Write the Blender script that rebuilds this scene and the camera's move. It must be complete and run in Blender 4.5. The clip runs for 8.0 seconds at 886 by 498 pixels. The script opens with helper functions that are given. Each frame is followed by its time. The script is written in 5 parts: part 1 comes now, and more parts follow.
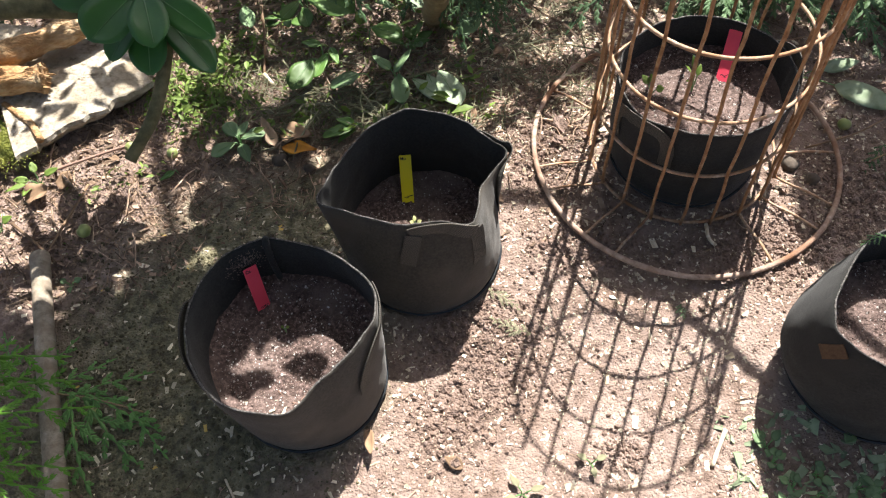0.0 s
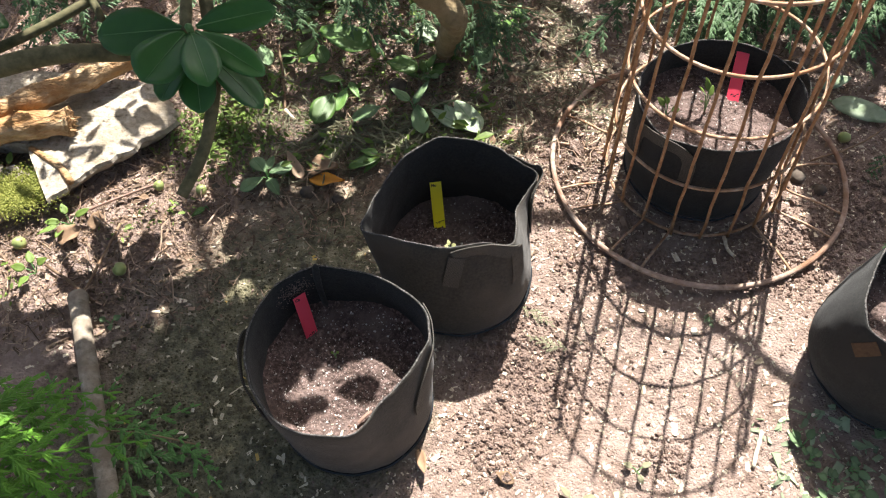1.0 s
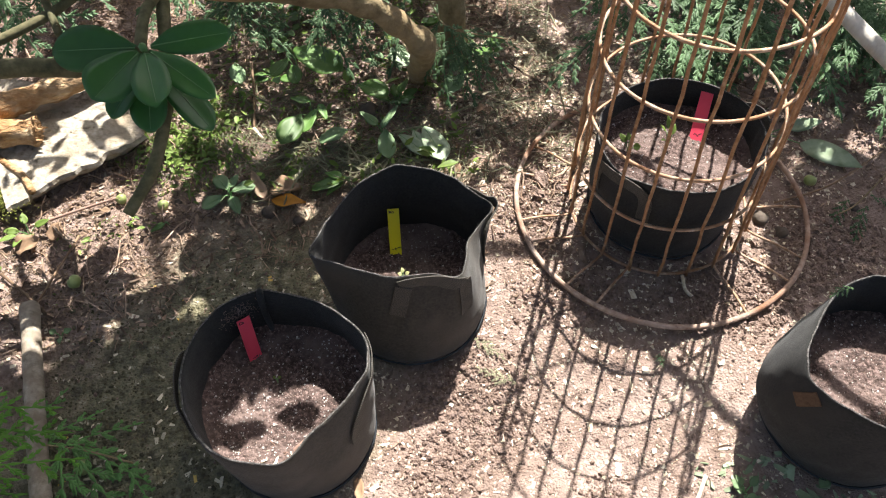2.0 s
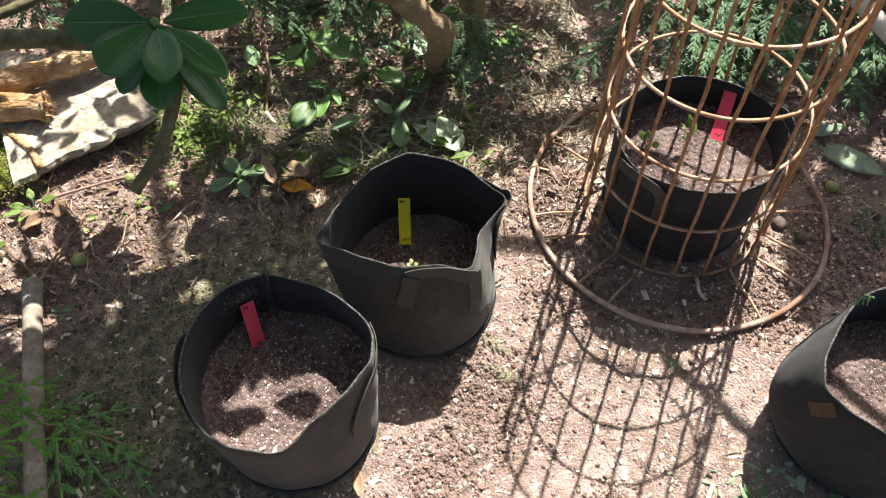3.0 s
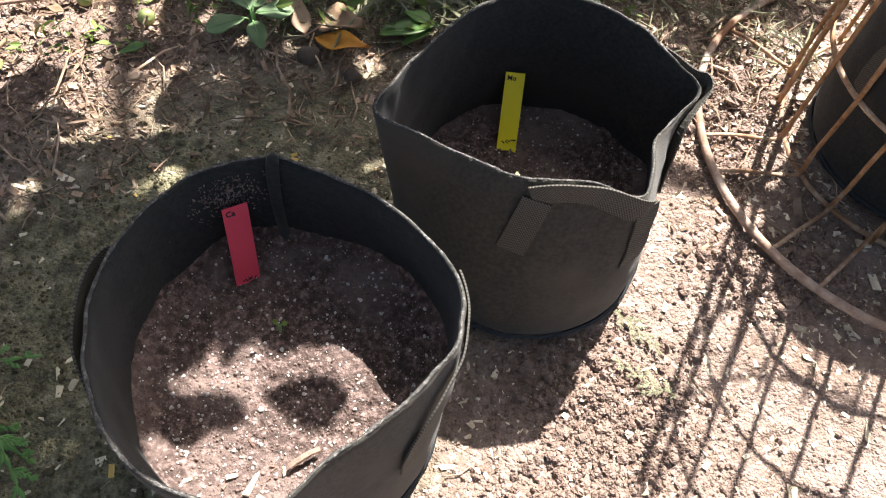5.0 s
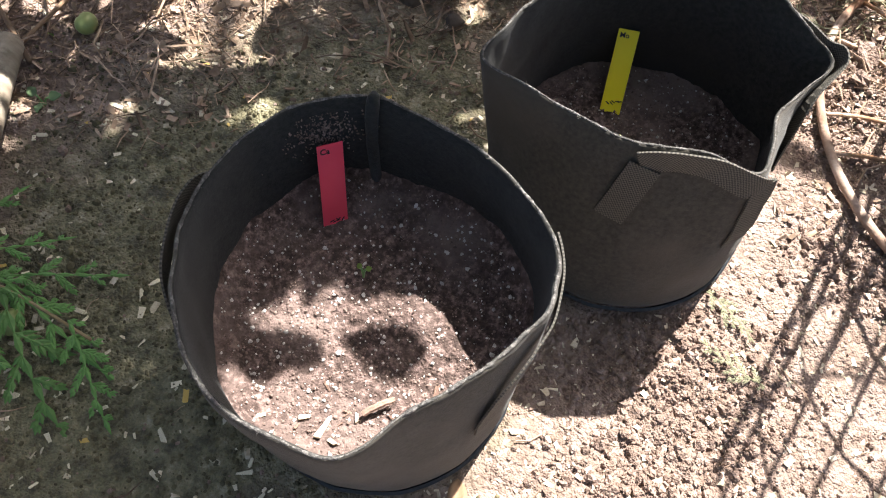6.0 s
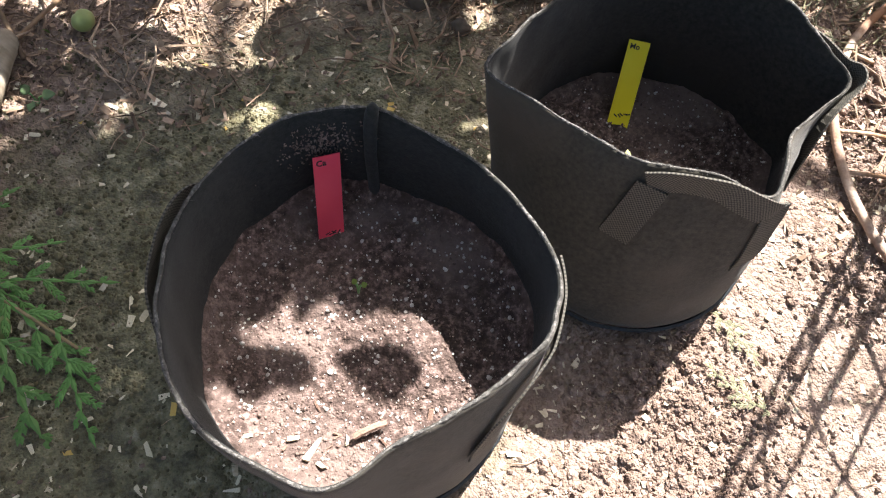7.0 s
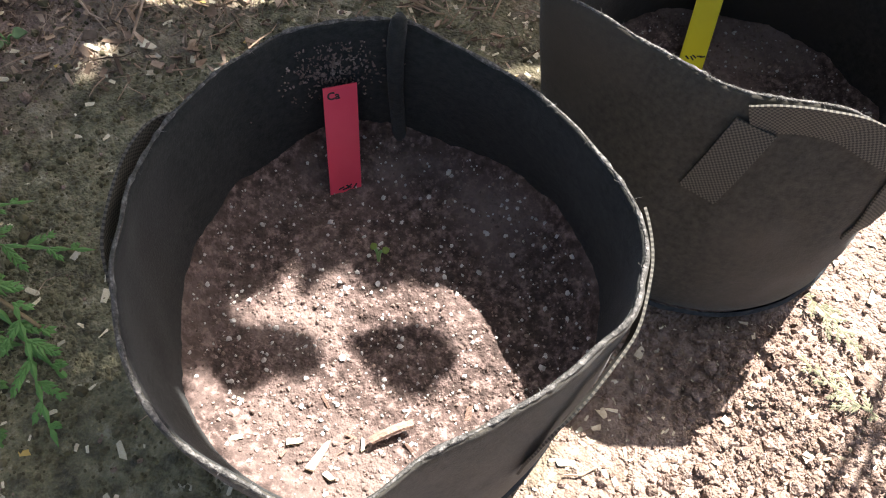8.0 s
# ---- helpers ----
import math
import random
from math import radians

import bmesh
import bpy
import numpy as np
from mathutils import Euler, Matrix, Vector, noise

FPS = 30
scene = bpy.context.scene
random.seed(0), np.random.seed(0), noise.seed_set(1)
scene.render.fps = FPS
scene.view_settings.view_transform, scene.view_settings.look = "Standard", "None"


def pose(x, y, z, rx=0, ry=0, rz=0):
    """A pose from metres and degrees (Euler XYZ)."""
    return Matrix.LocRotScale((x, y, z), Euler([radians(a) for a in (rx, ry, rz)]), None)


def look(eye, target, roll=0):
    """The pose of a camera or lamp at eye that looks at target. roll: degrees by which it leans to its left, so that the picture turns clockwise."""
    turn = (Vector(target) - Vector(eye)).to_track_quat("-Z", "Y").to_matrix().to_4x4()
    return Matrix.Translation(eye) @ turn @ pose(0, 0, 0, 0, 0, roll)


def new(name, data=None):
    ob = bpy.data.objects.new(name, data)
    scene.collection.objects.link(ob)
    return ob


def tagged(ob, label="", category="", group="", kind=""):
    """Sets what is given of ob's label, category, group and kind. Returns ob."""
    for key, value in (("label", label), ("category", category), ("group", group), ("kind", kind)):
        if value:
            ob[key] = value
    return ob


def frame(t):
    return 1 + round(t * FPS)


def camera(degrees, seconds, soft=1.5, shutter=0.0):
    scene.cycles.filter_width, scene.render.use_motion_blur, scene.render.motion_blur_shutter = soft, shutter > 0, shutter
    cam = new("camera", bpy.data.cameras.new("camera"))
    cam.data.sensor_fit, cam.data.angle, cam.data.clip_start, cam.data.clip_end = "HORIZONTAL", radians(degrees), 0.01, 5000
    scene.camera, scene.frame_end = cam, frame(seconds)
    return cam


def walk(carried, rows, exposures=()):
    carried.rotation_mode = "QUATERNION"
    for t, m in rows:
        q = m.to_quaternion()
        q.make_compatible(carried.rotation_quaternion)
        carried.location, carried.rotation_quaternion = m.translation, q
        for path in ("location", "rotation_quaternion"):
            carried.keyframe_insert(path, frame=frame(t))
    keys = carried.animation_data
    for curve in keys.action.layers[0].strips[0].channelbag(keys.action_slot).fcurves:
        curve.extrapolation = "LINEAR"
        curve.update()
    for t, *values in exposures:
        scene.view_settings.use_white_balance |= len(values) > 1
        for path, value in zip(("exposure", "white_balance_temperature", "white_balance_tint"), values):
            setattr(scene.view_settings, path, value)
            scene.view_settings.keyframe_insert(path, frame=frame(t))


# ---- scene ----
cam = camera(58.9, 8.0, soft=1.15)
PATH = [
    (0, (0.059, 0.124, 1.217), (0.139, 1.168, -0.486), -2.9),
    (0.5, (-0.041, 0.105, 1.23), (0.027, 1.157, -0.47), -1.9),
    (1, (-0.059, 0.105, 1.248), (0.108, 1.205, -0.414), -1.8),
    (1.5, (0.002, 0.102, 1.258), (0.188, 1.239, -0.377), -1.2),
    (1.7, (0.031, 0.106, 1.259), (0.212, 1.241, -0.378), -0.5),
    (3, (0.031, 0.122, 1.229), (0.171, 1.251, -0.416), 1.7),
    (3.5, (0.049, 0.126, 1.198), (0.184, 1.253, -0.449), 1.9),
    (4, (-0.001, 0.241, 1.12), (0.131, 1.376, -0.522), 2.7),
    (4.2, (-0.024, 0.298, 1.044), (0.106, 1.437, -0.595), 2.7),
    (4.5, (-0.046, 0.375, 0.843), (0.098, 1.48, -0.818), 4.7),
    (4.7, (-0.049, 0.393, 0.781), (0.094, 1.466, -0.9), 6.9),
    (5.8, (-0.067, 0.403, 0.728), (-0.062, 1.317, -1.051), 8.2),
    (6, (-0.072, 0.408, 0.725), (-0.114, 1.318, -1.055), 6.4),
    (6.5, (-0.076, 0.418, 0.713), (-0.139, 1.32, -1.071), 6.6),
    (7, (-0.071, 0.434, 0.713), (-0.121, 1.334, -1.072), 7.3),
    (7.5, (-0.037, 0.468, 0.711), (-0.079, 1.366, -1.076), 7.0),
    (8, (-0.085, 0.467, 0.586), (-0.177, 1.35, -1.206), 5.4),
]
walk(cam, [(t, look(eye, goal, roll)) for t, eye, goal, roll in PATH],
     [(0.0, 1.46, 6700, 8), (1.5, 1.56, 6700, 8), (3.0, 1.43, 6700, 8), (3.5, 1.42, 6700, 8), (4.5, 1.75, 6700, 8), (6.0, 2.0, 6700, 8), (8.0, 2.17, 6700, 8)])

# ---- light ----
SUN_AZ, SUN_EL = radians(24.9), radians(55.3)   # azimuth from +y towards +x
SUN_DIR = Vector((math.sin(SUN_AZ) * math.cos(SUN_EL), math.cos(SUN_AZ) * math.cos(SUN_EL), math.sin(SUN_EL)))
world = bpy.data.worlds.new("world")
scene.world = world
world.use_nodes = True
wn = world.node_tree
sky = wn.nodes.new("ShaderNodeTexSky")
sky.sky_type, sky.sun_disc = "NISHITA", False
sky.sun_elevation, sky.sun_rotation = SUN_EL, SUN_AZ
sky.air_density, sky.dust_density, sky.ozone_density = 0.6, 3.0, 0.3
wn.nodes["Background"].inputs[1].default_value = 0.092
wn.links.new(sky.outputs[0], wn.nodes["Background"].inputs[0])
lamp = bpy.data.lights.new("sun", "SUN")
lamp.energy, lamp.angle, lamp.color = 5.2, radians(0.53), (1.0, 0.965, 0.945)
sun = new("sun", lamp)
sun.matrix_world = look(SUN_DIR * 10, (0, 0, 0))

# ---- materials ----


def mat(name, colors, scale=40.0, rough=0.85, bump=0.3, bump_scale=None, blotch=None, blotch_scale=6.0, metal=0.0,
        spec=0.5, island=0.0, random_ob=0.0, stretch=(1, 1, 1), bump_dist=0.002, sheen=0.0, through_light=0.0, coat=0.0, crumb=0.0):
    """Noise-driven surface: colors run along a fine noise, blotch is mixed in by a large one."""
    m = bpy.data.materials.new(name)
    m.use_nodes = True
    t = m.node_tree
    b = t.nodes["Principled BSDF"]
    geo = t.nodes.new("ShaderNodeTexCoord")
    mp = t.nodes.new("ShaderNodeMapping")
    mp.inputs["Scale"].default_value = stretch
    t.links.new(geo.outputs["Object"], mp.inputs["Vector"])
    n = t.nodes.new("ShaderNodeTexNoise")
    n.inputs["Scale"].default_value, n.inputs["Detail"].default_value, n.inputs["Roughness"].default_value = scale, 6.0, 0.65
    t.links.new(mp.outputs[0], n.inputs["Vector"])
    ramp = t.nodes.new("ShaderNodeValToRGB")
    el = ramp.color_ramp.elements
    k = len(colors)
    for j, c in enumerate(colors):
        p = 0.3 + 0.4 * j / max(1, k - 1)
        e = el[j] if j < 2 else el.new(p)
        e.position, e.color = p, (*c, 1)
    t.links.new(n.outputs["Fac"], ramp.inputs["Fac"])
    col = ramp.outputs["Color"]
    if blotch:
        n2 = t.nodes.new("ShaderNodeTexNoise")
        n2.inputs["Scale"].default_value, n2.inputs["Detail"].default_value = blotch_scale, 4.0
        t.links.new(mp.outputs[0], n2.inputs["Vector"])
        r2 = t.nodes.new("ShaderNodeValToRGB")
        r2.color_ramp.elements[0].position, r2.color_ramp.elements[1].position = 0.45, 0.68
        t.links.new(n2.outputs["Fac"], r2.inputs["Fac"])
        mx = t.nodes.new("ShaderNodeMix")
        mx.data_type = "RGBA"
        t.links.new(r2.outputs["Color"], mx.inputs["Factor"])
        t.links.new(col, mx.inputs[6])
        mx.inputs[7].default_value = (*blotch, 1)
        col = mx.outputs[2]
    if island or random_ob:
        src = t.nodes.new("ShaderNodeNewGeometry" if island else "ShaderNodeObjectInfo")
        hsv = t.nodes.new("ShaderNodeHueSaturation")
        mr = t.nodes.new("ShaderNodeMapRange")
        amount = island or random_ob
        mr.inputs["To Min"].default_value, mr.inputs["To Max"].default_value = 1 - amount, 1 + amount
        t.links.new(src.outputs["Random Per Island" if island else "Random"], mr.inputs["Value"])
        t.links.new(mr.outputs[0], hsv.inputs["Value"])
        t.links.new(col, hsv.inputs["Color"])
        col = hsv.outputs["Color"]
    t.links.new(col, b.inputs["Base Color"])
    b.inputs["Roughness"].default_value, b.inputs["Metallic"].default_value = rough, metal
    b.inputs["Specular IOR Level"].default_value = spec
    b.inputs["Sheen Weight"].default_value = sheen
    b.inputs["Coat Weight"].default_value = coat
    if bump:
        nb = t.nodes.new("ShaderNodeTexNoise")
        nb.inputs["Scale"].default_value, nb.inputs["Detail"].default_value = bump_scale or scale * 2, 5.0
        t.links.new(mp.outputs[0], nb.inputs["Vector"])
        bp = t.nodes.new("ShaderNodeBump")
        bp.inputs["Strength"].default_value, bp.inputs["Distance"].default_value = bump, bump_dist
        height = nb.outputs["Fac"]
        if crumb:
            total = height
            for f, w in ((1.0, -0.9), (2.3, -0.55)):
                vo = t.nodes.new("ShaderNodeTexVoronoi")
                vo.inputs["Scale"].default_value, vo.inputs["Randomness"].default_value = crumb * f, 1.0
                t.links.new(mp.outputs[0], vo.inputs["Vector"])
                ma = t.nodes.new("ShaderNodeMath")
                ma.operation = "MULTIPLY_ADD"
                ma.inputs[1].default_value = w
                t.links.new(vo.outputs["Distance"], ma.inputs[0])
                t.links.new(total, ma.inputs[2])
                total = ma.outputs[0]
            height = total
        t.links.new(height, bp.inputs["Height"])
        t.links.new(bp.outputs[0], b.inputs["Normal"])
    if through_light:
        tr = t.nodes.new("ShaderNodeBsdfTranslucent")
        t.links.new(col, tr.inputs["Color"])
        ms = t.nodes.new("ShaderNodeMixShader")
        ms.inputs[0].default_value = through_light
        t.links.new(b.outputs[0], ms.inputs[1])
        t.links.new(tr.outputs[0], ms.inputs[2])
        t.links.new(ms.outputs[0], t.nodes["Material Output"].inputs["Surface"])
    return m


M_GROUND = mat("clay_soil", [(0.130, 0.090, 0.070), (0.248, 0.180, 0.147), (0.338, 0.256, 0.219)], 46, 0.95, 0.85, 190,
               blotch=(0.345, 0.262, 0.223), blotch_scale=9, bump_dist=0.004, crumb=210.0, spec=0.2)
gt = M_GROUND.node_tree
gb = gt.nodes["Principled BSDF"]
dry = gb.inputs["Base Color"].links[0].from_socket
# damp mud patch; its dark olive also puts the shade there into the colour
gmap = gt.nodes.new("ShaderNodeMapping")
gmap.vector_type = "TEXTURE"
gmap.inputs["Location"].default_value, gmap.inputs["Rotation"].default_value, gmap.inputs["Scale"].default_value = (-0.30, 0.71, 0), (0, 0, radians(55)), (0.54, 0.28, 1)
gt.links.new(gt.nodes["Texture Coordinate"].outputs["Object"], gmap.inputs["Vector"])
glen = gt.nodes.new("ShaderNodeVectorMath")
glen.operation = "LENGTH"
gt.links.new(gmap.outputs[0], glen.inputs[0])
gn = gt.nodes.new("ShaderNodeTexNoise")
gn.inputs["Scale"].default_value, gn.inputs["Detail"].default_value, gn.inputs["Roughness"].default_value = 14.0, 8.0, 0.7
gt.links.new(gt.nodes["Texture Coordinate"].outputs["Object"], gn.inputs["Vector"])
gadd = gt.nodes.new("ShaderNodeMath")
gadd.operation = "ADD"
gt.links.new(glen.outputs["Value"], gadd.inputs[0])
gt.links.new(gn.outputs["Fac"], gadd.inputs[1])
gramp = gt.nodes.new("ShaderNodeMapRange")
gramp.inputs["From Min"].default_value, gramp.inputs["From Max"].default_value = 1.15, 1.65
gramp.inputs["To Min"].default_value, gramp.inputs["To Max"].default_value = 0.95, 0.0
gt.links.new(gadd.outputs[0], gramp.inputs["Value"])
gmix = gt.nodes.new("ShaderNodeMix")
gmix.data_type = "RGBA"
gt.links.new(gramp.outputs[0], gmix.inputs["Factor"])
gt.links.new(dry, gmix.inputs[6])
# the mud is damp and glossier than the dry crust
for socket, dry_value, wet_value in (("Roughness", 0.95, 0.58), ("Specular IOR Level", 0.2, 0.5)):
    damp = gt.nodes.new("ShaderNodeMapRange")
    damp.inputs["To Min"].default_value, damp.inputs["To Max"].default_value = dry_value, wet_value
    gt.links.new(gramp.outputs[0], damp.inputs["Value"])
    gt.links.new(damp.outputs[0], gb.inputs[socket])


def speckle(tree, scale, colors):
    """A fine noise of several colours, as a colour socket."""
    n = tree.nodes.new("ShaderNodeTexNoise")
    n.inputs["Scale"].default_value, n.inputs["Detail"].default_value, n.inputs["Roughness"].default_value = scale, 10.0, 0.75
    tree.links.new(tree.nodes["Texture Coordinate"].outputs["Object"], n.inputs["Vector"])
    r = tree.nodes.new("ShaderNodeValToRGB")
    el = r.color_ramp.elements
    for j, c in enumerate(colors):
        p = 0.38 + 0.26 * j / (len(colors) - 1)
        e = el[j] if j < 2 else el.new(p)
        e.position, e.color = p, (*c, 1)
    tree.links.new(n.outputs["Fac"], r.inputs["Fac"])
    return r.outputs["Color"]


gt.links.new(speckle(gt, 42.0, [(0.045, 0.042, 0.021), (0.118, 0.108, 0.056), (0.190, 0.172, 0.096), (0.30, 0.275, 0.19)]), gmix.inputs[7])
# browner patches of broken soil between the crusted places; shadow tone is put into their colour
soil_shade = None
for cx, cy, rx, ry in ((0.42, 0.80, 0.17, 0.10), (0.16, 0.64, 0.14, 0.16), (0.34, 1.08, 0.13, 0.20), (0.66, 0.78, 0.17, 0.09), (0.09, 0.52, 0.09, 0.08), (0.93, 0.92, 0.18, 0.18)):
    mp = gt.nodes.new("ShaderNodeMapping")
    mp.vector_type = "TEXTURE"
    mp.inputs["Location"].default_value, mp.inputs["Scale"].default_value = (cx, cy, 0), (rx, ry, 1)
    gt.links.new(gt.nodes["Texture Coordinate"].outputs["Object"], mp.inputs["Vector"])
    ln = gt.nodes.new("ShaderNodeVectorMath")
    ln.operation = "LENGTH"
    gt.links.new(mp.outputs[0], ln.inputs[0])
    if soil_shade is None:
        soil_shade = ln.outputs["Value"]
    else:
        low = gt.nodes.new("ShaderNodeMath")
        low.operation = "MINIMUM"
        gt.links.new(soil_shade, low.inputs[0])
        gt.links.new(ln.outputs["Value"], low.inputs[1])
        soil_shade = low.outputs[0]
fadd = gt.nodes.new("ShaderNodeMath")
fadd.operation = "ADD"
gt.links.new(soil_shade, fadd.inputs[0])
gt.links.new(gn.outputs["Fac"], fadd.inputs[1])
framp = gt.nodes.new("ShaderNodeMapRange")
framp.inputs["From Min"].default_value, framp.inputs["From Max"].default_value = 1.15, 1.75
framp.inputs["To Min"].default_value, framp.inputs["To Max"].default_value = 0.32, 0.0
gt.links.new(fadd.outputs[0], framp.inputs["Value"])
fmix = gt.nodes.new("ShaderNodeMix")
fmix.data_type = "RGBA"
gt.links.new(framp.outputs[0], fmix.inputs["Factor"])
gt.links.new(gmix.outputs[2], fmix.inputs[6])
gt.links.new(speckle(gt, 55.0, [(0.075, 0.046, 0.033), (0.15, 0.098, 0.072), (0.22, 0.152, 0.116), (0.33, 0.25, 0.20)]), fmix.inputs[7])
gt.links.new(fmix.outputs[2], gb.inputs["Base Color"])
M_CLOD = mat("clay_clod", [(0.145, 0.100, 0.077), (0.238, 0.170, 0.138), (0.335, 0.252, 0.215)], 110, 0.95, 0.7, 220, island=0.16, spec=0.2, bump_dist=0.004, crumb=260.0)
M_CHIP = mat("pale_wood_chip", [(0.40, 0.31, 0.20), (0.58, 0.50, 0.37), (0.72, 0.67, 0.56)], 90, 0.8, 0.3, island=0.35, spec=0.3)
M_CHIP_OB = mat("pale_shaving", [(0.44, 0.37, 0.24), (0.60, 0.54, 0.40), (0.74, 0.70, 0.58)], 90, 0.8, 0.3, random_ob=0.32, spec=0.3)
M_CHIP_YELLOW = mat("yellow_shaving", [(0.55, 0.36, 0.08), (0.62, 0.44, 0.15)], 90, 0.8, 0.3, random_ob=0.2)
# mud crumbs, darkened with the patch to carry its shade
M_SHADED_MUD = mat("shaded_mud", [(0.06, 0.052, 0.028), (0.16, 0.14, 0.082)], 60, 0.9, 0.5, 300, island=0.35, spec=0.3)
M_LITTER = mat("dry_litter", [(0.13, 0.085, 0.06), (0.27, 0.19, 0.135), (0.44, 0.34, 0.26)], 30, 0.9, 0.3, island=0.65, spec=0.2)
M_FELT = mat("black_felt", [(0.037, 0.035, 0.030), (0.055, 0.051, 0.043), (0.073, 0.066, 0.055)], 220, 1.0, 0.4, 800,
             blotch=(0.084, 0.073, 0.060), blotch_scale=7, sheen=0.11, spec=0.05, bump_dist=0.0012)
# darker felt copy; holds the shade of inner faces and shadowed bags in colour
M_FELT_SHADE = mat("shaded_black_felt", [(0.017, 0.018, 0.017), (0.027, 0.028, 0.027), (0.038, 0.038, 0.036)], 220, 1.0, 0.4, 800,
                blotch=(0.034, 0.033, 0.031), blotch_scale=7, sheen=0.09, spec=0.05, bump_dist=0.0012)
M_RIM = mat("frayed_felt_edge", [(0.04, 0.039, 0.036), (0.10, 0.095, 0.09), (0.27, 0.255, 0.24)], 260, 1.0, 0.9, 800, spec=0.1)
M_WEB = mat("webbing", [(0.018, 0.018, 0.016), (0.04, 0.036, 0.03)], 300, 0.8, 0.5, 500, spec=0.3)
M_PATCH = mat("brown_patch", [(0.075, 0.046, 0.028), (0.12, 0.075, 0.045)], 200, 0.9, 0.4, 500, spec=0.2)
M_HEM = mat("dark_hem_tape", [(0.020, 0.024, 0.028), (0.045, 0.050, 0.055)], 300, 0.9, 0.5, 600, spec=0.2)
M_POTTING = mat("potting_soil", [(0.028, 0.018, 0.0145), (0.088, 0.059, 0.051), (0.32, 0.228, 0.205)], 150, 0.9, 0.6, 420,
                blotch=(0.205, 0.150, 0.132), blotch_scale=14, bump_dist=0.0028, spec=0.35, crumb=340.0)
M_CRUMB = mat("soil_crumb", [(0.09, 0.062, 0.052), (0.19, 0.135, 0.115), (0.30, 0.23, 0.20)], 90, 0.9, 0.5, island=0.4, spec=0.3)
M_PERLITE = mat("perlite", [(0.48, 0.45, 0.42), (0.68, 0.65, 0.62)], 200, 0.9, 0.4, island=0.2)
M_RED = mat("red_plastic", [(0.94, 0.085, 0.15), (0.97, 0.105, 0.18)], 30, 0.4, 0.05, 200, through_light=0.25)
M_YELLOW = mat("yellow_plastic", [(0.90, 0.79, 0.012), (0.94, 0.83, 0.02)], 30, 0.4, 0.05, 200, through_light=0.12)
M_INK = mat("black_ink", [(0.01, 0.01, 0.01), (0.02, 0.02, 0.02)], 50, 0.6, 0)
M_RUST = mat("rusty_wire", [(0.19, 0.09, 0.04), (0.36, 0.195, 0.095), (0.50, 0.325, 0.19)], 70, 0.8, 0.6, 400,
             blotch=(0.36, 0.20, 0.10), blotch_scale=16, metal=0.1, spec=0.4)
M_RING = mat("rubbed_rusty_wire", [(0.24, 0.12, 0.06), (0.42, 0.28, 0.18), (0.58, 0.45, 0.35)], 70, 0.7, 0.6, 400, blotch=(0.30, 0.15, 0.07), blotch_scale=20, metal=0.1)
M_HOOP = mat("weathered_rod", [(0.24, 0.16, 0.12), (0.38, 0.28, 0.22), (0.52, 0.41, 0.34)], 60, 0.85, 0.6, 300, blotch=(0.22, 0.11, 0.06), blotch_scale=10)
M_HANDLE = mat("weathered_handle", [(0.16, 0.13, 0.09), (0.30, 0.25, 0.19), (0.42, 0.36, 0.29)], 30, 0.8, 0.5, 120,
               blotch=(0.22, 0.17, 0.12), blotch_scale=12, stretch=(3, 3, 0.3))
M_POLE = mat("silvered_pole", [(0.40, 0.37, 0.31), (0.58, 0.54, 0.47), (0.66, 0.63, 0.57)], 30, 0.8, 0.4, 120, stretch=(1, 1, 0.2), spec=0.3)
M_BARK = mat("tan_bark", [(0.11, 0.08, 0.04), (0.22, 0.17, 0.09), (0.31, 0.25, 0.15)], 30, 0.9, 0.8, 90,
             blotch=(0.28, 0.195, 0.10), blotch_scale=9, bump_dist=0.006)
M_LOG = mat("peeled_log", [(0.16, 0.095, 0.05), (0.36, 0.235, 0.13), (0.50, 0.37, 0.23), (0.60, 0.50, 0.36)], 38, 0.95, 1.0, 85,
            blotch=(0.40, 0.215, 0.09), blotch_scale=12, bump_dist=0.012, stretch=(0.6, 1.3, 1.3), spec=0.2)
M_SLAB = mat("weathered_slab", [(0.10, 0.08, 0.055), (0.31, 0.27, 0.21), (0.42, 0.375, 0.31), (0.50, 0.465, 0.40)], 75, 0.95, 0.9, 60,
             blotch=(0.28, 0.23, 0.165), blotch_scale=9, bump_dist=0.008, spec=0.2)
M_MOSS = mat("moss", [(0.13, 0.15, 0.03), (0.26, 0.28, 0.06), (0.38, 0.38, 0.11)], 90, 1.0, 0.9, 200, bump_dist=0.006)
M_GREENBARK = mat("green_bark", [(0.055, 0.055, 0.022), (0.115, 0.105, 0.048), (0.18, 0.155, 0.08)], 60, 0.85, 0.6, 150)
M_RHODO = mat("glossy_leaf", [(0.040, 0.135, 0.030), (0.065, 0.19, 0.042)], 14, 0.30, 0.12, 60, through_light=0.22, random_ob=0.15, spec=0.5)
M_CANOPY = mat("canopy_leaf", [(0.05, 0.10, 0.015), (0.10, 0.17, 0.03)], 14, 0.5, 0.1, 60, through_light=0.35, island=0.2)
M_RIB = mat("leaf_rib", [(0.11, 0.24, 0.08), (0.16, 0.30, 0.11)], 40, 0.5, 0)
M_WEED = mat("weed_leaf", [(0.075, 0.17, 0.03), (0.14, 0.25, 0.055)], 20, 0.5, 0.3, 80, through_light=0.25, random_ob=0.3)
M_GLAUCOUS = mat("glaucous_leaf", [(0.12, 0.20, 0.085), (0.19, 0.28, 0.14)], 20, 0.65, 0.3, 80, through_light=0.2, random_ob=0.2)
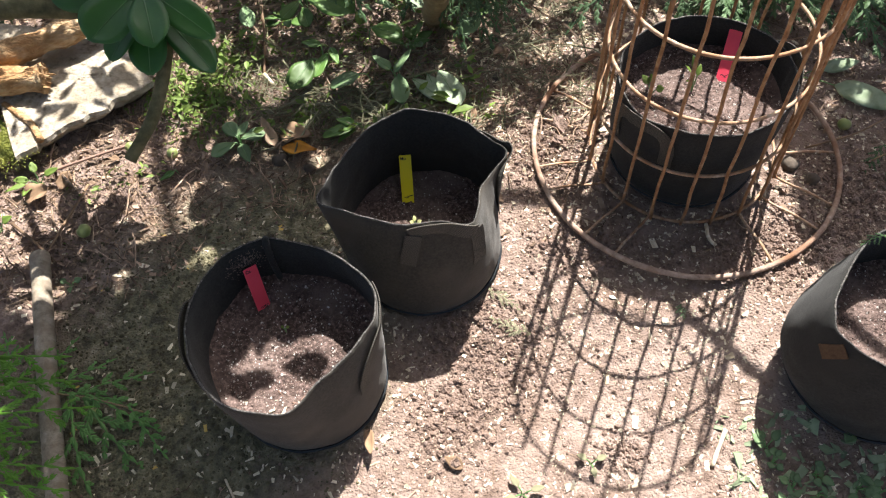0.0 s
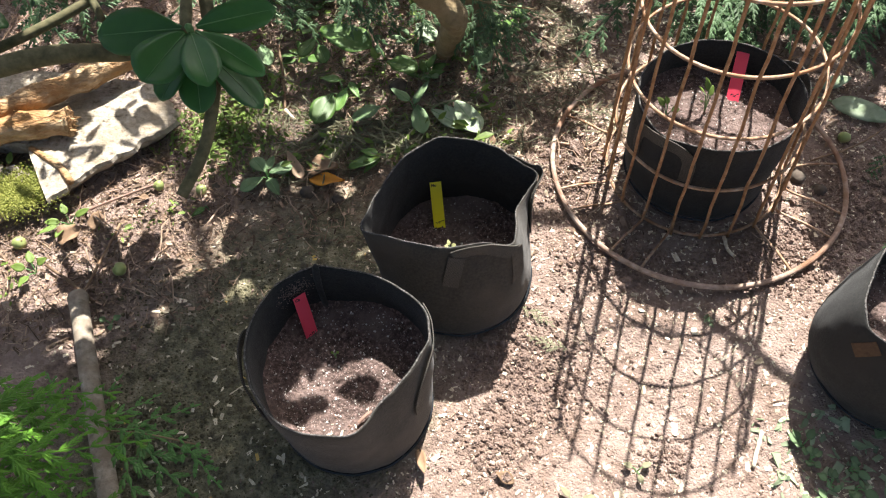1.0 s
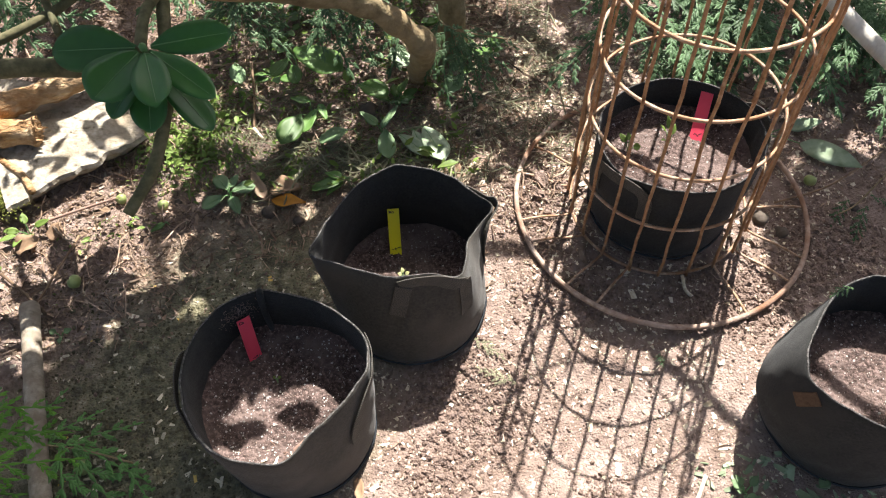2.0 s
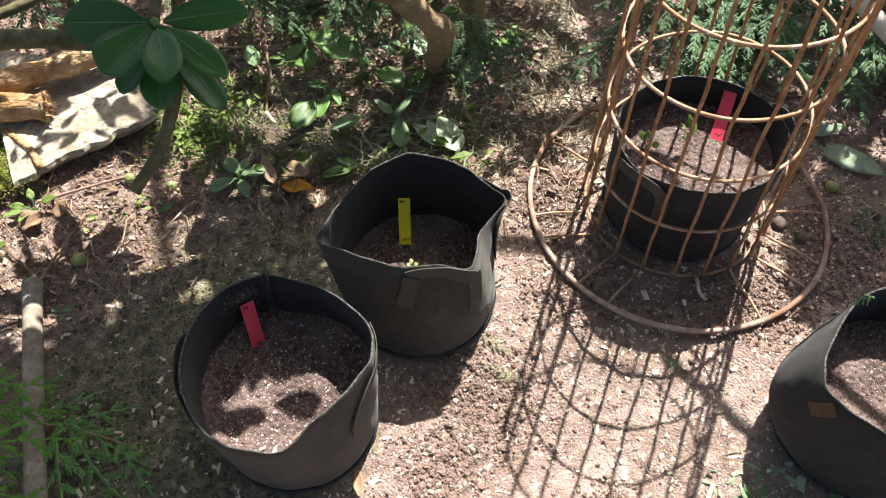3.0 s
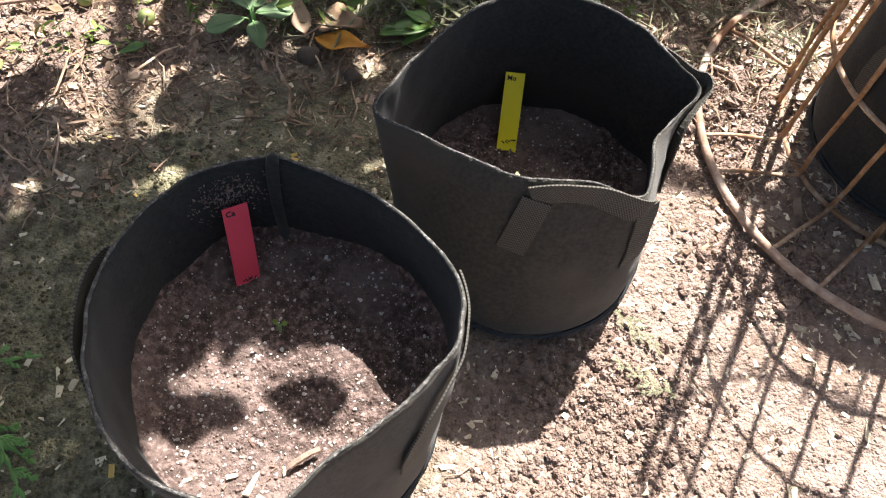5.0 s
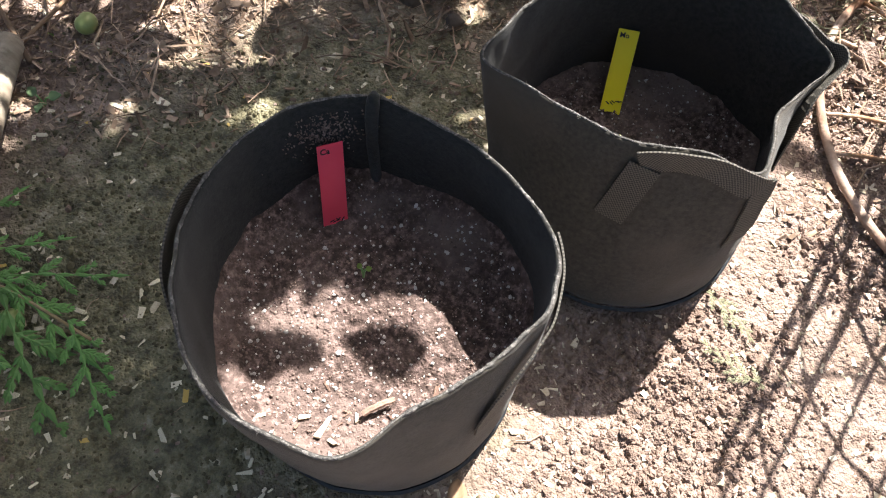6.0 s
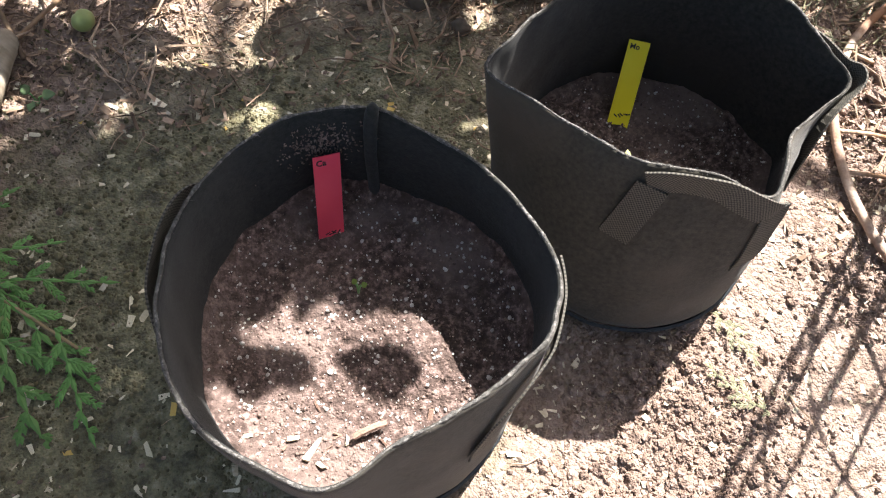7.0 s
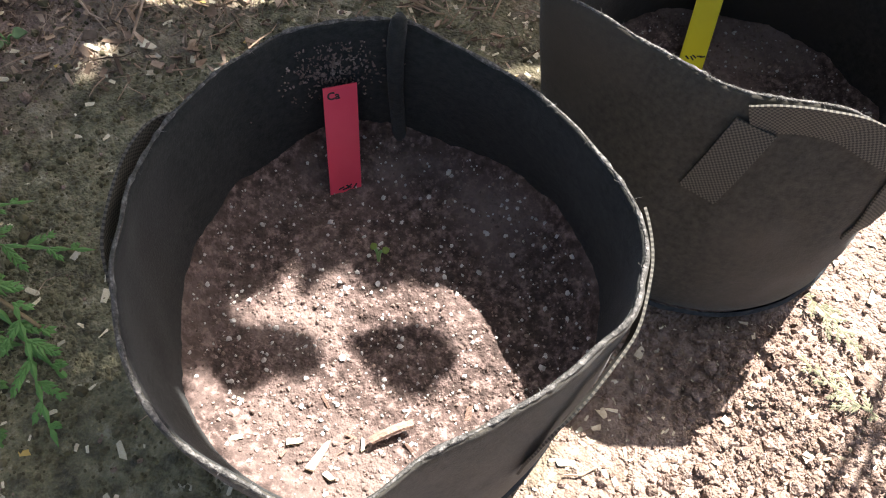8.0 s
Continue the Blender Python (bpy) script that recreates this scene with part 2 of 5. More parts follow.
M_PALELEAF = mat("pale_leaf", [(0.29, 0.37, 0.24), (0.38, 0.46, 0.31)], 20, 0.6, 0.3, 80, blotch=(0.15, 0.22, 0.10), blotch_scale=30, through_light=0.15)
M_SCRAP = mat("leaf_scrap", [(0.15, 0.20, 0.11), (0.30, 0.36, 0.22)], 20, 0.7, 0.2, 80, island=0.4)
M_TINY = mat("tiny_leaf", [(0.10, 0.17, 0.025), (0.22, 0.31, 0.065)], 20, 0.6, 0.1, 80, through_light=0.25, island=0.4)
M_SPROUT = mat("pale_sprout", [(0.50, 0.52, 0.22), (0.62, 0.62, 0.34)], 20, 0.6, 0.1, 80, through_light=0.25)
M_DRYGRASS = mat("dry_grass", [(0.13, 0.13, 0.07), (0.26, 0.25, 0.16)], 20, 0.8, 0.1, island=0.4)
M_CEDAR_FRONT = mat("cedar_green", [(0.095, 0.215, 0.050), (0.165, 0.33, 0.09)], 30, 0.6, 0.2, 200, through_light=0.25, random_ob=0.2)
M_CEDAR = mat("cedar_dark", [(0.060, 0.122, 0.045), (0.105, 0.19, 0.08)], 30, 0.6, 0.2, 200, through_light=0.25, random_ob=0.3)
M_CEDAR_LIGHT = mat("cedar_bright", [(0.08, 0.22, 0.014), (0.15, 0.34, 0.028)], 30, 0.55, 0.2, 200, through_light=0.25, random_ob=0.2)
M_ORANGE = mat("orange_leaf", [(0.42, 0.15, 0.02), (0.75, 0.36, 0.03)], 30, 0.7, 0.4, 100, through_light=0.2)
M_DEAD = mat("dead_leaf", [(0.12, 0.07, 0.04), (0.26, 0.17, 0.10)], 25, 0.8, 0.5, 80, random_ob=0.3)
M_TANLEAF = mat("tan_dead_leaf", [(0.30, 0.20, 0.13), (0.46, 0.34, 0.24)], 25, 0.8, 0.5, 80, through_light=0.15)
M_STICK = mat("brown_stick", [(0.20, 0.12, 0.09), (0.34, 0.22, 0.17)], 60, 0.85, 0.6, 200, stretch=(3, 3, 0.5))
M_FRUIT = mat("green_fruit", [(0.21, 0.26, 0.08), (0.33, 0.38, 0.14)], 25, 0.5, 0.2, 120, blotch=(0.30, 0.25, 0.11), blotch_scale=20)
M_ROCK = mat("rock", [(0.06, 0.047, 0.035), (0.13, 0.103, 0.082)], 40, 0.95, 0.7, 150)

wt = M_WEB.node_tree
weave_uv = wt.nodes.new("ShaderNodeTexCoord")
weave = wt.nodes.new("ShaderNodeTexChecker")
weave.inputs["Scale"].default_value = 680
weave.inputs["Color1"].default_value, weave.inputs["Color2"].default_value = (0.100, 0.092, 0.077, 1), (0.036, 0.034, 0.030, 1)
wt.links.new(weave_uv.outputs["UV"], weave.inputs["Vector"])
wt.links.new(weave.outputs["Color"], wt.nodes["Principled BSDF"].inputs["Base Color"])
weave_bump = wt.nodes.new("ShaderNodeBump")
weave_bump.inputs["Strength"].default_value, weave_bump.inputs["Distance"].default_value = 0.6, 0.0006
wt.links.new(weave.outputs["Fac"], weave_bump.inputs["Height"])
wt.links.new(weave_bump.outputs[0], wt.nodes["Principled BSDF"].inputs["Normal"])

# ---- mesh helpers ----


def part(name, data, material, parent=None, label=""):
    """Links (verts, faces), a bmesh or a mesh as one mesh object under parent."""
    if isinstance(data, bmesh.types.BMesh):
        me = bpy.data.meshes.new(name)
        data.to_mesh(me)
        data.free()
    elif isinstance(data, bpy.types.Mesh):
        me = data
    else:
        me = bpy.data.meshes.new(name)
        me.from_pydata([tuple(v) for v in data[0]], [], [tuple(f) for f in data[1]])
    if not me.materials:
        me.materials.append(material)
    ob = new(name, me)
    if parent is not None:
        ob.parent = parent
    if label:
        ob["label"] = label
    return ob


def smooth(ob):
    ob.data.polygons.foreach_set("use_smooth", [True] * len(ob.data.polygons))
    return ob


def hash2(ix, iy, seed):
    h = np.sin(ix * 127.1 + iy * 311.7 + seed * 74.7) * 43758.5453
    return h - np.floor(h)


def vnoise(x, y, freq, seed=0):
    """Smooth value noise in -1..1."""
    x, y = np.asarray(x) * freq, np.asarray(y) * freq
    ix, iy = np.floor(x), np.floor(y)
    u, v = x - ix, y - iy
    u, v = u * u * (3 - 2 * u), v * v * (3 - 2 * v)
    a, b = hash2(ix, iy, seed), hash2(ix + 1, iy, seed)
    c, d = hash2(ix, iy + 1, seed), hash2(ix + 1, iy + 1, seed)
    return 2 * (a + (b - a) * u + (c - a + (a - b - c + d) * u) * v) - 1


def lumps(x, y, freq, seed=0):
    """Rounded lumps, 0 in the cracks to 1 on top."""
    x, y = np.asarray(x) * freq, np.asarray(y) * freq
    ix, iy = np.floor(x), np.floor(y)
    best = np.full(x.shape, 9.0)
    second = np.full(x.shape, 9.0)
    for dx in (-1, 0, 1):
        for dy in (-1, 0, 1):
            cx, cy = ix + dx, iy + dy
            px, py = cx + hash2(cx, cy, seed), cy + hash2(cx, cy, seed + 5)
            d = (px - x) ** 2 + (py - y) ** 2
            second = np.minimum(second, np.maximum(best, d))
            best = np.minimum(best, d)
    return np.clip(np.sqrt(second) - np.sqrt(best), 0, 0.5) * 2


def blob(x, y, cx, cy, rx, ry):
    return np.exp(-(((x - cx) / rx) ** 2 + ((y - cy) / ry) ** 2))


def clod_share(x, y):
    """How broken the soil is: 1 where clods lie, little on trodden, crusted ground."""
    x, y = np.asarray(x, float), np.asarray(y, float)
    c = blob(x, y, 0.39, 0.835, 0.10, 0.05) + blob(x, y, 0.15, 0.67, 0.10, 0.12) + blob(x, y, 0.34, 1.08, 0.10, 0.16) + 0.8 * blob(x, y, 0.66, 0.78, 0.14, 0.07) + 0.7 * blob(x, y, 0.08, 0.52, 0.08, 0.07) \
        + 0.8 * blob(x, y, 0.36, 0.47, 0.05, 0.04) + 0.7 * blob(x, y, 0.92, 0.90, 0.14, 0.14) + 0.4 * blob(x, y, 0.4, 0.62, 0.03, 0.05)
    c = np.clip(c * 1.15 + 0.13 + 0.24 * vnoise(x, y, 7, 9), 0.12, 1.0)
    return c * (1 - 0.6 * blob(x, y, -0.36, 0.70, 0.24, 0.34))


def ground_z(x, y):
    x, y = np.asarray(x, float), np.asarray(y, float)
    near = blob(x, y, 0.2, 1.0, 2.0, 2.0)
    z = 0.006 * vnoise(x, y, 4.0, 1) + 0.004 * vnoise(x, y, 11.0, 2)
    cloddy = clod_share(x, y)
    rough = np.clip(cloddy * 1.5 - 0.35, 0.0, 1.0)
    z = z + rough * (0.0046 * np.minimum(0.62, lumps(x + 0.010 * vnoise(x, y, 45, 21), y + 0.010 * vnoise(x, y, 45, 22), 46, 3)) * 1.6 * (0.6 + 0.4 * vnoise(x, y, 16, 4)) + 0.0032 * lumps(x + 0.004 * vnoise(x, y, 90, 23), y, 95, 6) + 0.003 * vnoise(x, y, 55, 7))
    # low plates and shallow cracks of the trodden crust
    z = z + (1 - rough) * 0.0022 * np.minimum(1.0, 2.5 * lumps(x + 0.012 * vnoise(x, y, 25, 31), y + 0.012 * vnoise(x, y, 25, 32), 22, 33)) + 0.0024 * vnoise(x, y, 28, 34) + 0.0015 * vnoise(x, y, 60, 35)
    z = z + 0.0009 * vnoise(x, y, 110, 8) + 0.0005 * lumps(x, y, 150, 12)
    # the bed dips a little in front of the cage
    z = z - 0.026 * blob(x, y, 0.32, 0.60, 0.20, 0.19)
    return (z - 0.006) * near


def tube(points, radii, seg=8, cap=True, wobble=0.0, seed=0):
    """A round bar along points; radii: one number or one for each point."""
    pts = [Vector(p) for p in points]
    n = len(pts)
    if not hasattr(radii, "__len__"):
        radii = [radii] * n
    rnd = random.Random(seed)
    verts, faces = [], []
    up = None
    for i, p in enumerate(pts):
        d = (pts[min(i + 1, n - 1)] - pts[max(i - 1, 0)]).normalized()
        if up is None:
            up = Vector((0, 0, 1)) if abs(d.z) < 0.9 else Vector((1, 0, 0))
        a = d.cross(up).normalized()
        b = a.cross(d)
        up = b
        for k in range(seg):
            w = 2 * math.pi * k / seg
            r = radii[i] * (1 + wobble * (rnd.random() - 0.5))
            verts.append(p + a * (math.cos(w) * r) + b * (math.sin(w) * r))
    for i in range(n - 1):
        for k in range(seg):
            k2 = (k + 1) % seg
            faces.append((i * seg + k, i * seg + k2, (i + 1) * seg + k2, (i + 1) * seg + k))
    if cap:
        faces.append(tuple(range(seg - 1, -1, -1)))
        faces.append(tuple((n - 1) * seg + k for k in range(seg)))
    return verts, faces


def spline(points, steps=8):
    """Catmull-Rom through points."""
    p = [Vector(q) for q in points]
    p = [2 * p[0] - p[1]] + p + [2 * p[-1] - p[-2]]
    out = []
    for i in range(1, len(p) - 2):
        for s in range(steps):
            t = s / steps
            out.append(0.5 * (2 * p[i] + (p[i + 1] - p[i - 1]) * t + (2 * p[i - 1] - 5 * p[i] + 4 * p[i + 1] - p[i + 2]) * t * t
                              + (3 * p[i] - p[i - 1] - 3 * p[i + 1] + p[i + 2]) * t ** 3))
    out.append(p[-2])
    return out


def ring(center, radius, wire, tilt=(0, 0), seg=72, sides=8, wobble=0.0, seed=0):
    """A closed wire ring."""
    rnd = random.Random(seed)
    ph = [rnd.uniform(0, 6.28) for _ in range(3)]
    verts, faces = [], []
    for i in range(seg):
        a = 2 * math.pi * i / seg
        dr = wobble * (math.sin(2 * a + ph[0]) + 0.5 * math.sin(3 * a + ph[1]) + 0.3 * math.sin(7 * a + ph[2]))
        for k in range(sides):
            w = 2 * math.pi * k / sides
            r = radius + dr + wire * math.cos(w)
            x, y = r * math.cos(a), r * math.sin(a)
            z = wire * math.sin(w) - tilt[0] * x - tilt[1] * y + 0.4 * dr
            verts.append((center[0] + x, center[1] + y, center[2] + z))
    for i in range(seg):
        for k in range(sides):
            i2, k2 = (i + 1) % seg, (k + 1) % sides
            faces.append((i * sides + k, i2 * sides + k, i2 * sides + k2, i * sides + k2))
    return verts, faces


def join(pieces):
    verts, faces = [], []
    for v, f in pieces:
        o = len(verts)
        verts.extend(v)
        faces.extend(tuple(i + o for i in q) for q in f)
    return verts, faces


def scatter(templates, places):
    """Many small pieces as one mesh. places: (template index, matrix)."""
    tv = [np.array([tuple(v) for v in t[0]]) for t in templates]
    verts, faces, o = [], [], 0
    for i, m in places:
        a = np.array(m)
        v = tv[i] @ a[:3, :3].T + a[:3, 3]
        verts.extend(v.tolist())
        faces.extend(tuple(k + o for k in f) for f in templates[i][1])
        o += len(v)
    return verts, faces


def lump_template(seed, rings=3, seg=6, flat=0.7, least=0.82, vary=0.36):
    """A small uneven stone or clod of unit size."""
    rnd = random.Random(seed)
    verts = [(0, 0, flat)]
    faces = []
    for i in range(1, rings):
        ph = math.pi * i / rings
        for k in range(seg):
            a = 2 * math.pi * (k + 0.5 * (i % 2)) / seg
            r = least + vary * rnd.random()
            verts.append((math.sin(ph) * math.cos(a) * r, math.sin(ph) * math.sin(a) * r, math.cos(ph) * r * flat))
    verts.append((0, 0, -flat))
    last = len(verts) - 1
    for k in range(seg):
        faces.append((0, 1 + k, 1 + (k + 1) % seg))
        faces.append((last, 1 + (rings - 2) * seg + (k + 1) % seg, 1 + (rings - 2) * seg + k))
    for i in range(rings - 2):
        for k in range(seg):
            a, b = 1 + i * seg + k, 1 + i * seg + (k + 1) % seg
            faces.append((a, a + seg, b + seg))
            faces.append((a, b + seg, b))
    return verts, faces


def flake_template(seed, n=5, thick=0.10):
    """A thin, roughly rectangular chip of unit size."""
    rnd = random.Random(seed)
    w = rnd.uniform(0.35, 0.8)
    base = [(-1, -w), (1, -w), (1, w), (-1, w)]
    if n > 4:
        base.insert(2, (1.15, rnd.uniform(-0.3, 0.3) * w))
    if n > 5:
        base.append((-1.1, 0.0))
    n = len(base)
    pts = [(x + rnd.uniform(-0.45, 0.25), y + rnd.uniform(-0.3, 0.3), rnd.uniform(-0.12, 0.12)) for x, y in base]
    verts = [(x, y, z + thick) for x, y, z in pts] + [(x, y, z - thick) for x, y, z in pts]
    faces = [tuple(range(n)), tuple(range(2 * n - 1, n - 1, -1))]
    faces += [(k, n + k, n + (k + 1) % n, (k + 1) % n) for k in range(n)]
    return verts, faces


def leaf_mesh(length, width, droop=0.1, fold=0.15, rows=9, cols=5, tip=0.5, thick=0.0007, wave=0.0, seed=0, blunt=False):
    """A leaf along +y, its upper side +z; both faces and the edge are there."""
    rnd = random.Random(seed)
    ph = rnd.uniform(0, 6)
    top = []
    for i in range(rows):
        s = i / (rows - 1)
        w = width * 0.5 * max(0.03, math.sin(math.pi * s ** tip) ** 0.8) if 0 < s < 1 else width * 0.03
        if blunt:
            w = width * 0.5 * max(0.04, (1 - abs(2 * s ** 1.35 - 1) ** 2.4)) ** 0.66
        for k in range(cols):
            u = 2 * k / (cols - 1) - 1
            z = -droop * length * s * s + fold * abs(u) * w + wave * width * math.sin(9 * s + ph + 2 * u) * abs(u)
            top.append((u * w, length * s, z))
    n = len(top)
    verts = top + [(x, y, z - thick) for x, y, z in top]
    faces = []
    for i in range(rows - 1):
        for k in range(cols - 1):
            a = i * cols + k
            faces.append((a, a + 1, a + cols + 1, a + cols))
            faces.append((n + a, n + a + cols, n + a + cols + 1, n + a + 1))
    edge = [k for k in range(cols)] + [i * cols + cols - 1 for i in range(1, rows)] \
        + [(rows - 1) * cols + k for k in range(cols - 2, -1, -1)] + [i * cols for i in range(rows - 2, 0, -1)]
    for j, a in enumerate(edge):
        b = edge[(j + 1) % len(edge)]
        faces.append((a, a + n, b + n, b))
    return verts, faces


def along(base, tip, roll=0.0):
    """A pose whose +y runs from base to tip, +z as near to up as can be."""
    y = (Vector(tip) - Vector(base)).normalized()
    x = y.cross(Vector((0, 0, 1)))
    x = x.normalized() if x.length > 1e-4 else Vector((1, 0, 0))
    z = x.cross(y)
    m = Matrix((x, y, z)).transposed().to_4x4()
    return Matrix.Translation(base) @ m @ Matrix.Rotation(roll, 4, "Y")


def random_turn(rnd, lean=0.4):
    return Euler((rnd.uniform(-lean, lean), rnd.uniform(-lean, lean), rnd.uniform(0, 6.283))).to_matrix().to_4x4()


# ---- ground ----
def graded(lo, hi, step, far):
    core = list(np.arange(lo, hi, step))
    left, right, d = [], [], step
    while lo - d > -far:
        d *= 1.35
        left.append(lo - d)
    d = step
    while hi + d < far:
        d *= 1.35
        right.append(hi + d)
    return np.array(left[::-1] + core + right)


def ground():
    xs, ys = graded(-0.95, 1.4, 0.0032, 400), graded(0.3, 1.9, 0.0032, 400)
    gx, gy = np.meshgrid(xs, ys)
    gz = ground_z(gx, gy)
    nx, ny = len(xs), len(ys)
    verts = np.stack([gx.ravel(), gy.ravel(), gz.ravel()], 1)
    idx = np.arange(nx * ny).reshape(ny, nx)
    faces = np.stack([idx[:-1, :-1].ravel(), idx[:-1, 1:].ravel(), idx[1:, 1:].ravel(), idx[1:, :-1].ravel()], 1)
    me = bpy.data.meshes.new("ground")
    me.vertices.add(len(verts))
    me.vertices.foreach_set("co", verts.ravel())
    me.loops.add(faces.size)
    me.loops.foreach_set("vertex_index", faces.ravel())
    me.polygons.add(len(faces))
    me.polygons.foreach_set("loop_start", np.arange(0, faces.size, 4))
    me.update(calc_edges=True)
    me.materials.append(M_GROUND)
    return tagged(smooth(new("ground", me)), "bare cloddy clay soil, dry and pinkish brown", "ground", kind="structure")


ground()

# ---- grow bags ----


def periodic(knots, ang):
    """Smooth periodic interpolation of (degrees, value) at angles in radians."""
    k = sorted(knots)
    a = np.radians([q[0] for q in k])
    v = np.array([q[1] for q in k])
    n = len(a)
    ae = np.concatenate([a[-2:] - 2 * np.pi, a, a[:2] + 2 * np.pi])
    ve = np.concatenate([v[-2:], v, v[:2]])
    m = np.gradient(ve, ae)
    x = np.mod(ang - a[0], 2 * np.pi) + a[0]
    i = np.clip(np.searchsorted(ae, x, side="right") - 1, 1, len(ae) - 2)
    h = ae[i + 1] - ae[i]
    t = (x - ae[i]) / h
    return ((2 * t ** 3 - 3 * t ** 2 + 1) * ve[i] + (t ** 3 - 2 * t ** 2 + t) * h * m[i]
            + (-2 * t ** 3 + 3 * t ** 2) * ve[i + 1] + (t ** 3 - t ** 2) * h * m[i + 1])


class Bag:
    """A felt grow bag. rim: (degrees, radius, height) round the opening; foot: offset and radius of the base."""

    def __init__(self, center, foot, rim, soil, seed, slump=(0, 0.0, 60)):
        self.c, self.foot, self.soil, self.seed, self.slump = center, foot, soil, seed, slump
        self.r = [(a, r) for a, r, z in rim]
        self.z = [(a, z) for a, r, z in rim]

    def point(self, ang, v, out=0.0):
        """Local point on the outer face at angle and height share v, out metres off it."""
        ang = np.asarray(ang, float)
        v = np.asarray(v, float) + 0 * ang
        top = np.stack([periodic(self.r, ang) * np.cos(ang), periodic(self.r, ang) * np.sin(ang)], -1)
        fx, fy, fr = self.foot
        low = np.stack([fx + fr * np.cos(ang), fy + fr * np.sin(ang)], -1)
        s = (v ** 1.3)[..., None]
        p = low * (1 - s) + top * s
        d = np.stack([np.cos(ang), np.sin(ang)], -1)
        bulge = 0.004 * np.sin(np.pi * v) + 0.0025 * vnoise(np.degrees(ang) / 360 * 9, v * 3 + 7, 1.0, self.seed) * np.sin(np.pi * np.clip(v, 0, 1)) \
            + 0.0012 * vnoise(np.degrees(ang) / 360 * 40, v * 9, 1.0, self.seed + 3)
        turn = np.mod(np.degrees(ang) - self.slump[0] + 180, 360) - 180
        bulge = bulge + self.slump[1] * np.exp(-(turn / self.slump[2]) ** 2) * np.sin(np.pi * np.clip(v, 0, 1) ** 0.9)
        tuck = -0.010 * np.clip(1 - v * 14, 0, 1) ** 2
        p = p + d * (bulge + tuck + out)[..., None]
        z = v * periodic(self.z, ang)
        return np.concatenate([p, z[..., None]], -1)

    def build(self, name, label, felt=None):
        seg = 180
        ang = np.linspace(0, 2 * np.pi, seg, endpoint=False)
        root = new(name)
        root.location = (*self.c, 0.0)
        tagged(root, label, "grow bag", group="felt grow bags")
        t = 0.0042
        rows = [self.point(ang, v) for v in np.linspace(0.004, 0.992, 26)]
        rows.append(self.point(ang, 1.0, -t * 0.3))
        rows.append(self.point(ang, 1.0, -t * 0.8))
        for v in np.linspace(0.99, 0.02, 22):
            rows.append(self.point(ang, v, -t))
        verts = np.concatenate(rows).tolist()
        faces = []
        for i in range(len(rows) - 1):
            for k in range(seg):
                k2 = (k + 1) % seg
                faces.append((i * seg + k, i * seg + k2, (i + 1) * seg + k2, (i + 1) * seg + k))
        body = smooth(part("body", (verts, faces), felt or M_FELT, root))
        # inner faces take the felt darkened for shade
        body.data.materials.append(M_FELT_SHADE)
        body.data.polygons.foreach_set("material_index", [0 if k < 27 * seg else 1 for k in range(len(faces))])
        # cut edge along the opening
        rnd = random.Random(self.seed)
        edge = []
        for k in range(seg):
            p = self.point(ang[k], 1.0, -t / 2)
            d = Vector((math.cos(ang[k]), math.sin(ang[k]), 0))
            rr = 0.0012 * (1 + 0.6 * rnd.uniform(-1, 1))
            for j in range(6):
                w = 2 * math.pi * j / 6
                edge.append(Vector(p) + d * (math.cos(w) * rr) + Vector((0, 0, math.sin(w) * rr * 0.8)))
        ef = []
        for k in range(seg):
            for j in range(6):
                k2, j2 = (k + 1) % seg, (j + 1) % 6
                ef.append((k * 6 + j, k2 * 6 + j, k2 * 6 + j2, k * 6 + j2))
        smooth(part("rim", (edge, ef), M_RIM, root, "frayed grey cut edge"))
        # loose fibres on the edge
        fib = []
        for k in range(700):
            a = rnd.uniform(0, 2 * math.pi)
            p = Vector(self.point(a, 1.0, -t / 2))
            q = p + Vector((rnd.gauss(0, 0.0022), rnd.gauss(0, 0.0022), abs(rnd.gauss(0, 0.0022))))
            side = Vector((rnd.gauss(0, 1), rnd.gauss(0, 1), rnd.gauss(0, 1))).normalized() * 0.00022
            fib.append(([p - side, p + side, q], [(0, 1, 2)]))
        tagged(part("fuzz", join(fib), M_RIM, root), kind="stuff")
        # bottom hem
        hem = []
        hf = []
        for k in range(seg):
            for vv, o in ((0.0, 0.0015), (0.012, 0.004), (0.034, 0.0035), (0.042, 0.0)):
                hem.append(self.point(ang[k], vv, o + 0.004 * (1 - vv * 14 if vv * 14 < 1 else 0)))
        for k in range(seg):
            for j in range(3):
                k2 = (k + 1) % seg
                hf.append((k * 4 + j, k2 * 4 + j, k2 * 4 + j + 1, k * 4 + j + 1))
        smooth(part("hem", (hem, hf), M_HEM, root, "stitched bottom hem"))
        self.fill(root)
        return root

    def soil_z(self, x, y):
        m, amp, edge = self.soil
        return m + edge * np.minimum(1.3, np.hypot(x, y) / 0.13) ** 7 + amp * (1 - (x * x + y * y) / 0.017) * 0.6 + 0.006 * vnoise(x, y, 22, self.seed) + 0.0016 * lumps(x, y, 80, self.seed + 1) + 0.0015 * vnoise(x, y, 170, self.seed + 2)

    def inner(self, a):
        v = (self.soil[0] + self.soil[2]) / periodic(self.z, np.asarray(a, float))
        p = self.point(a, v, -0.0042)
        return np.hypot(p[..., 0], p[..., 1])

    def fill(self, root):
        seg, rows = 200, 56
        ang = np.linspace(0, 2 * np.pi, seg, endpoint=False)
        rad = self.inner(ang) + 0.001
        verts = [(0, 0, float(self.soil_z(0, 0)))]
        for i in range(1, rows + 1):
            r = rad * i / rows
            x, y = r * np.cos(ang), r * np.sin(ang)
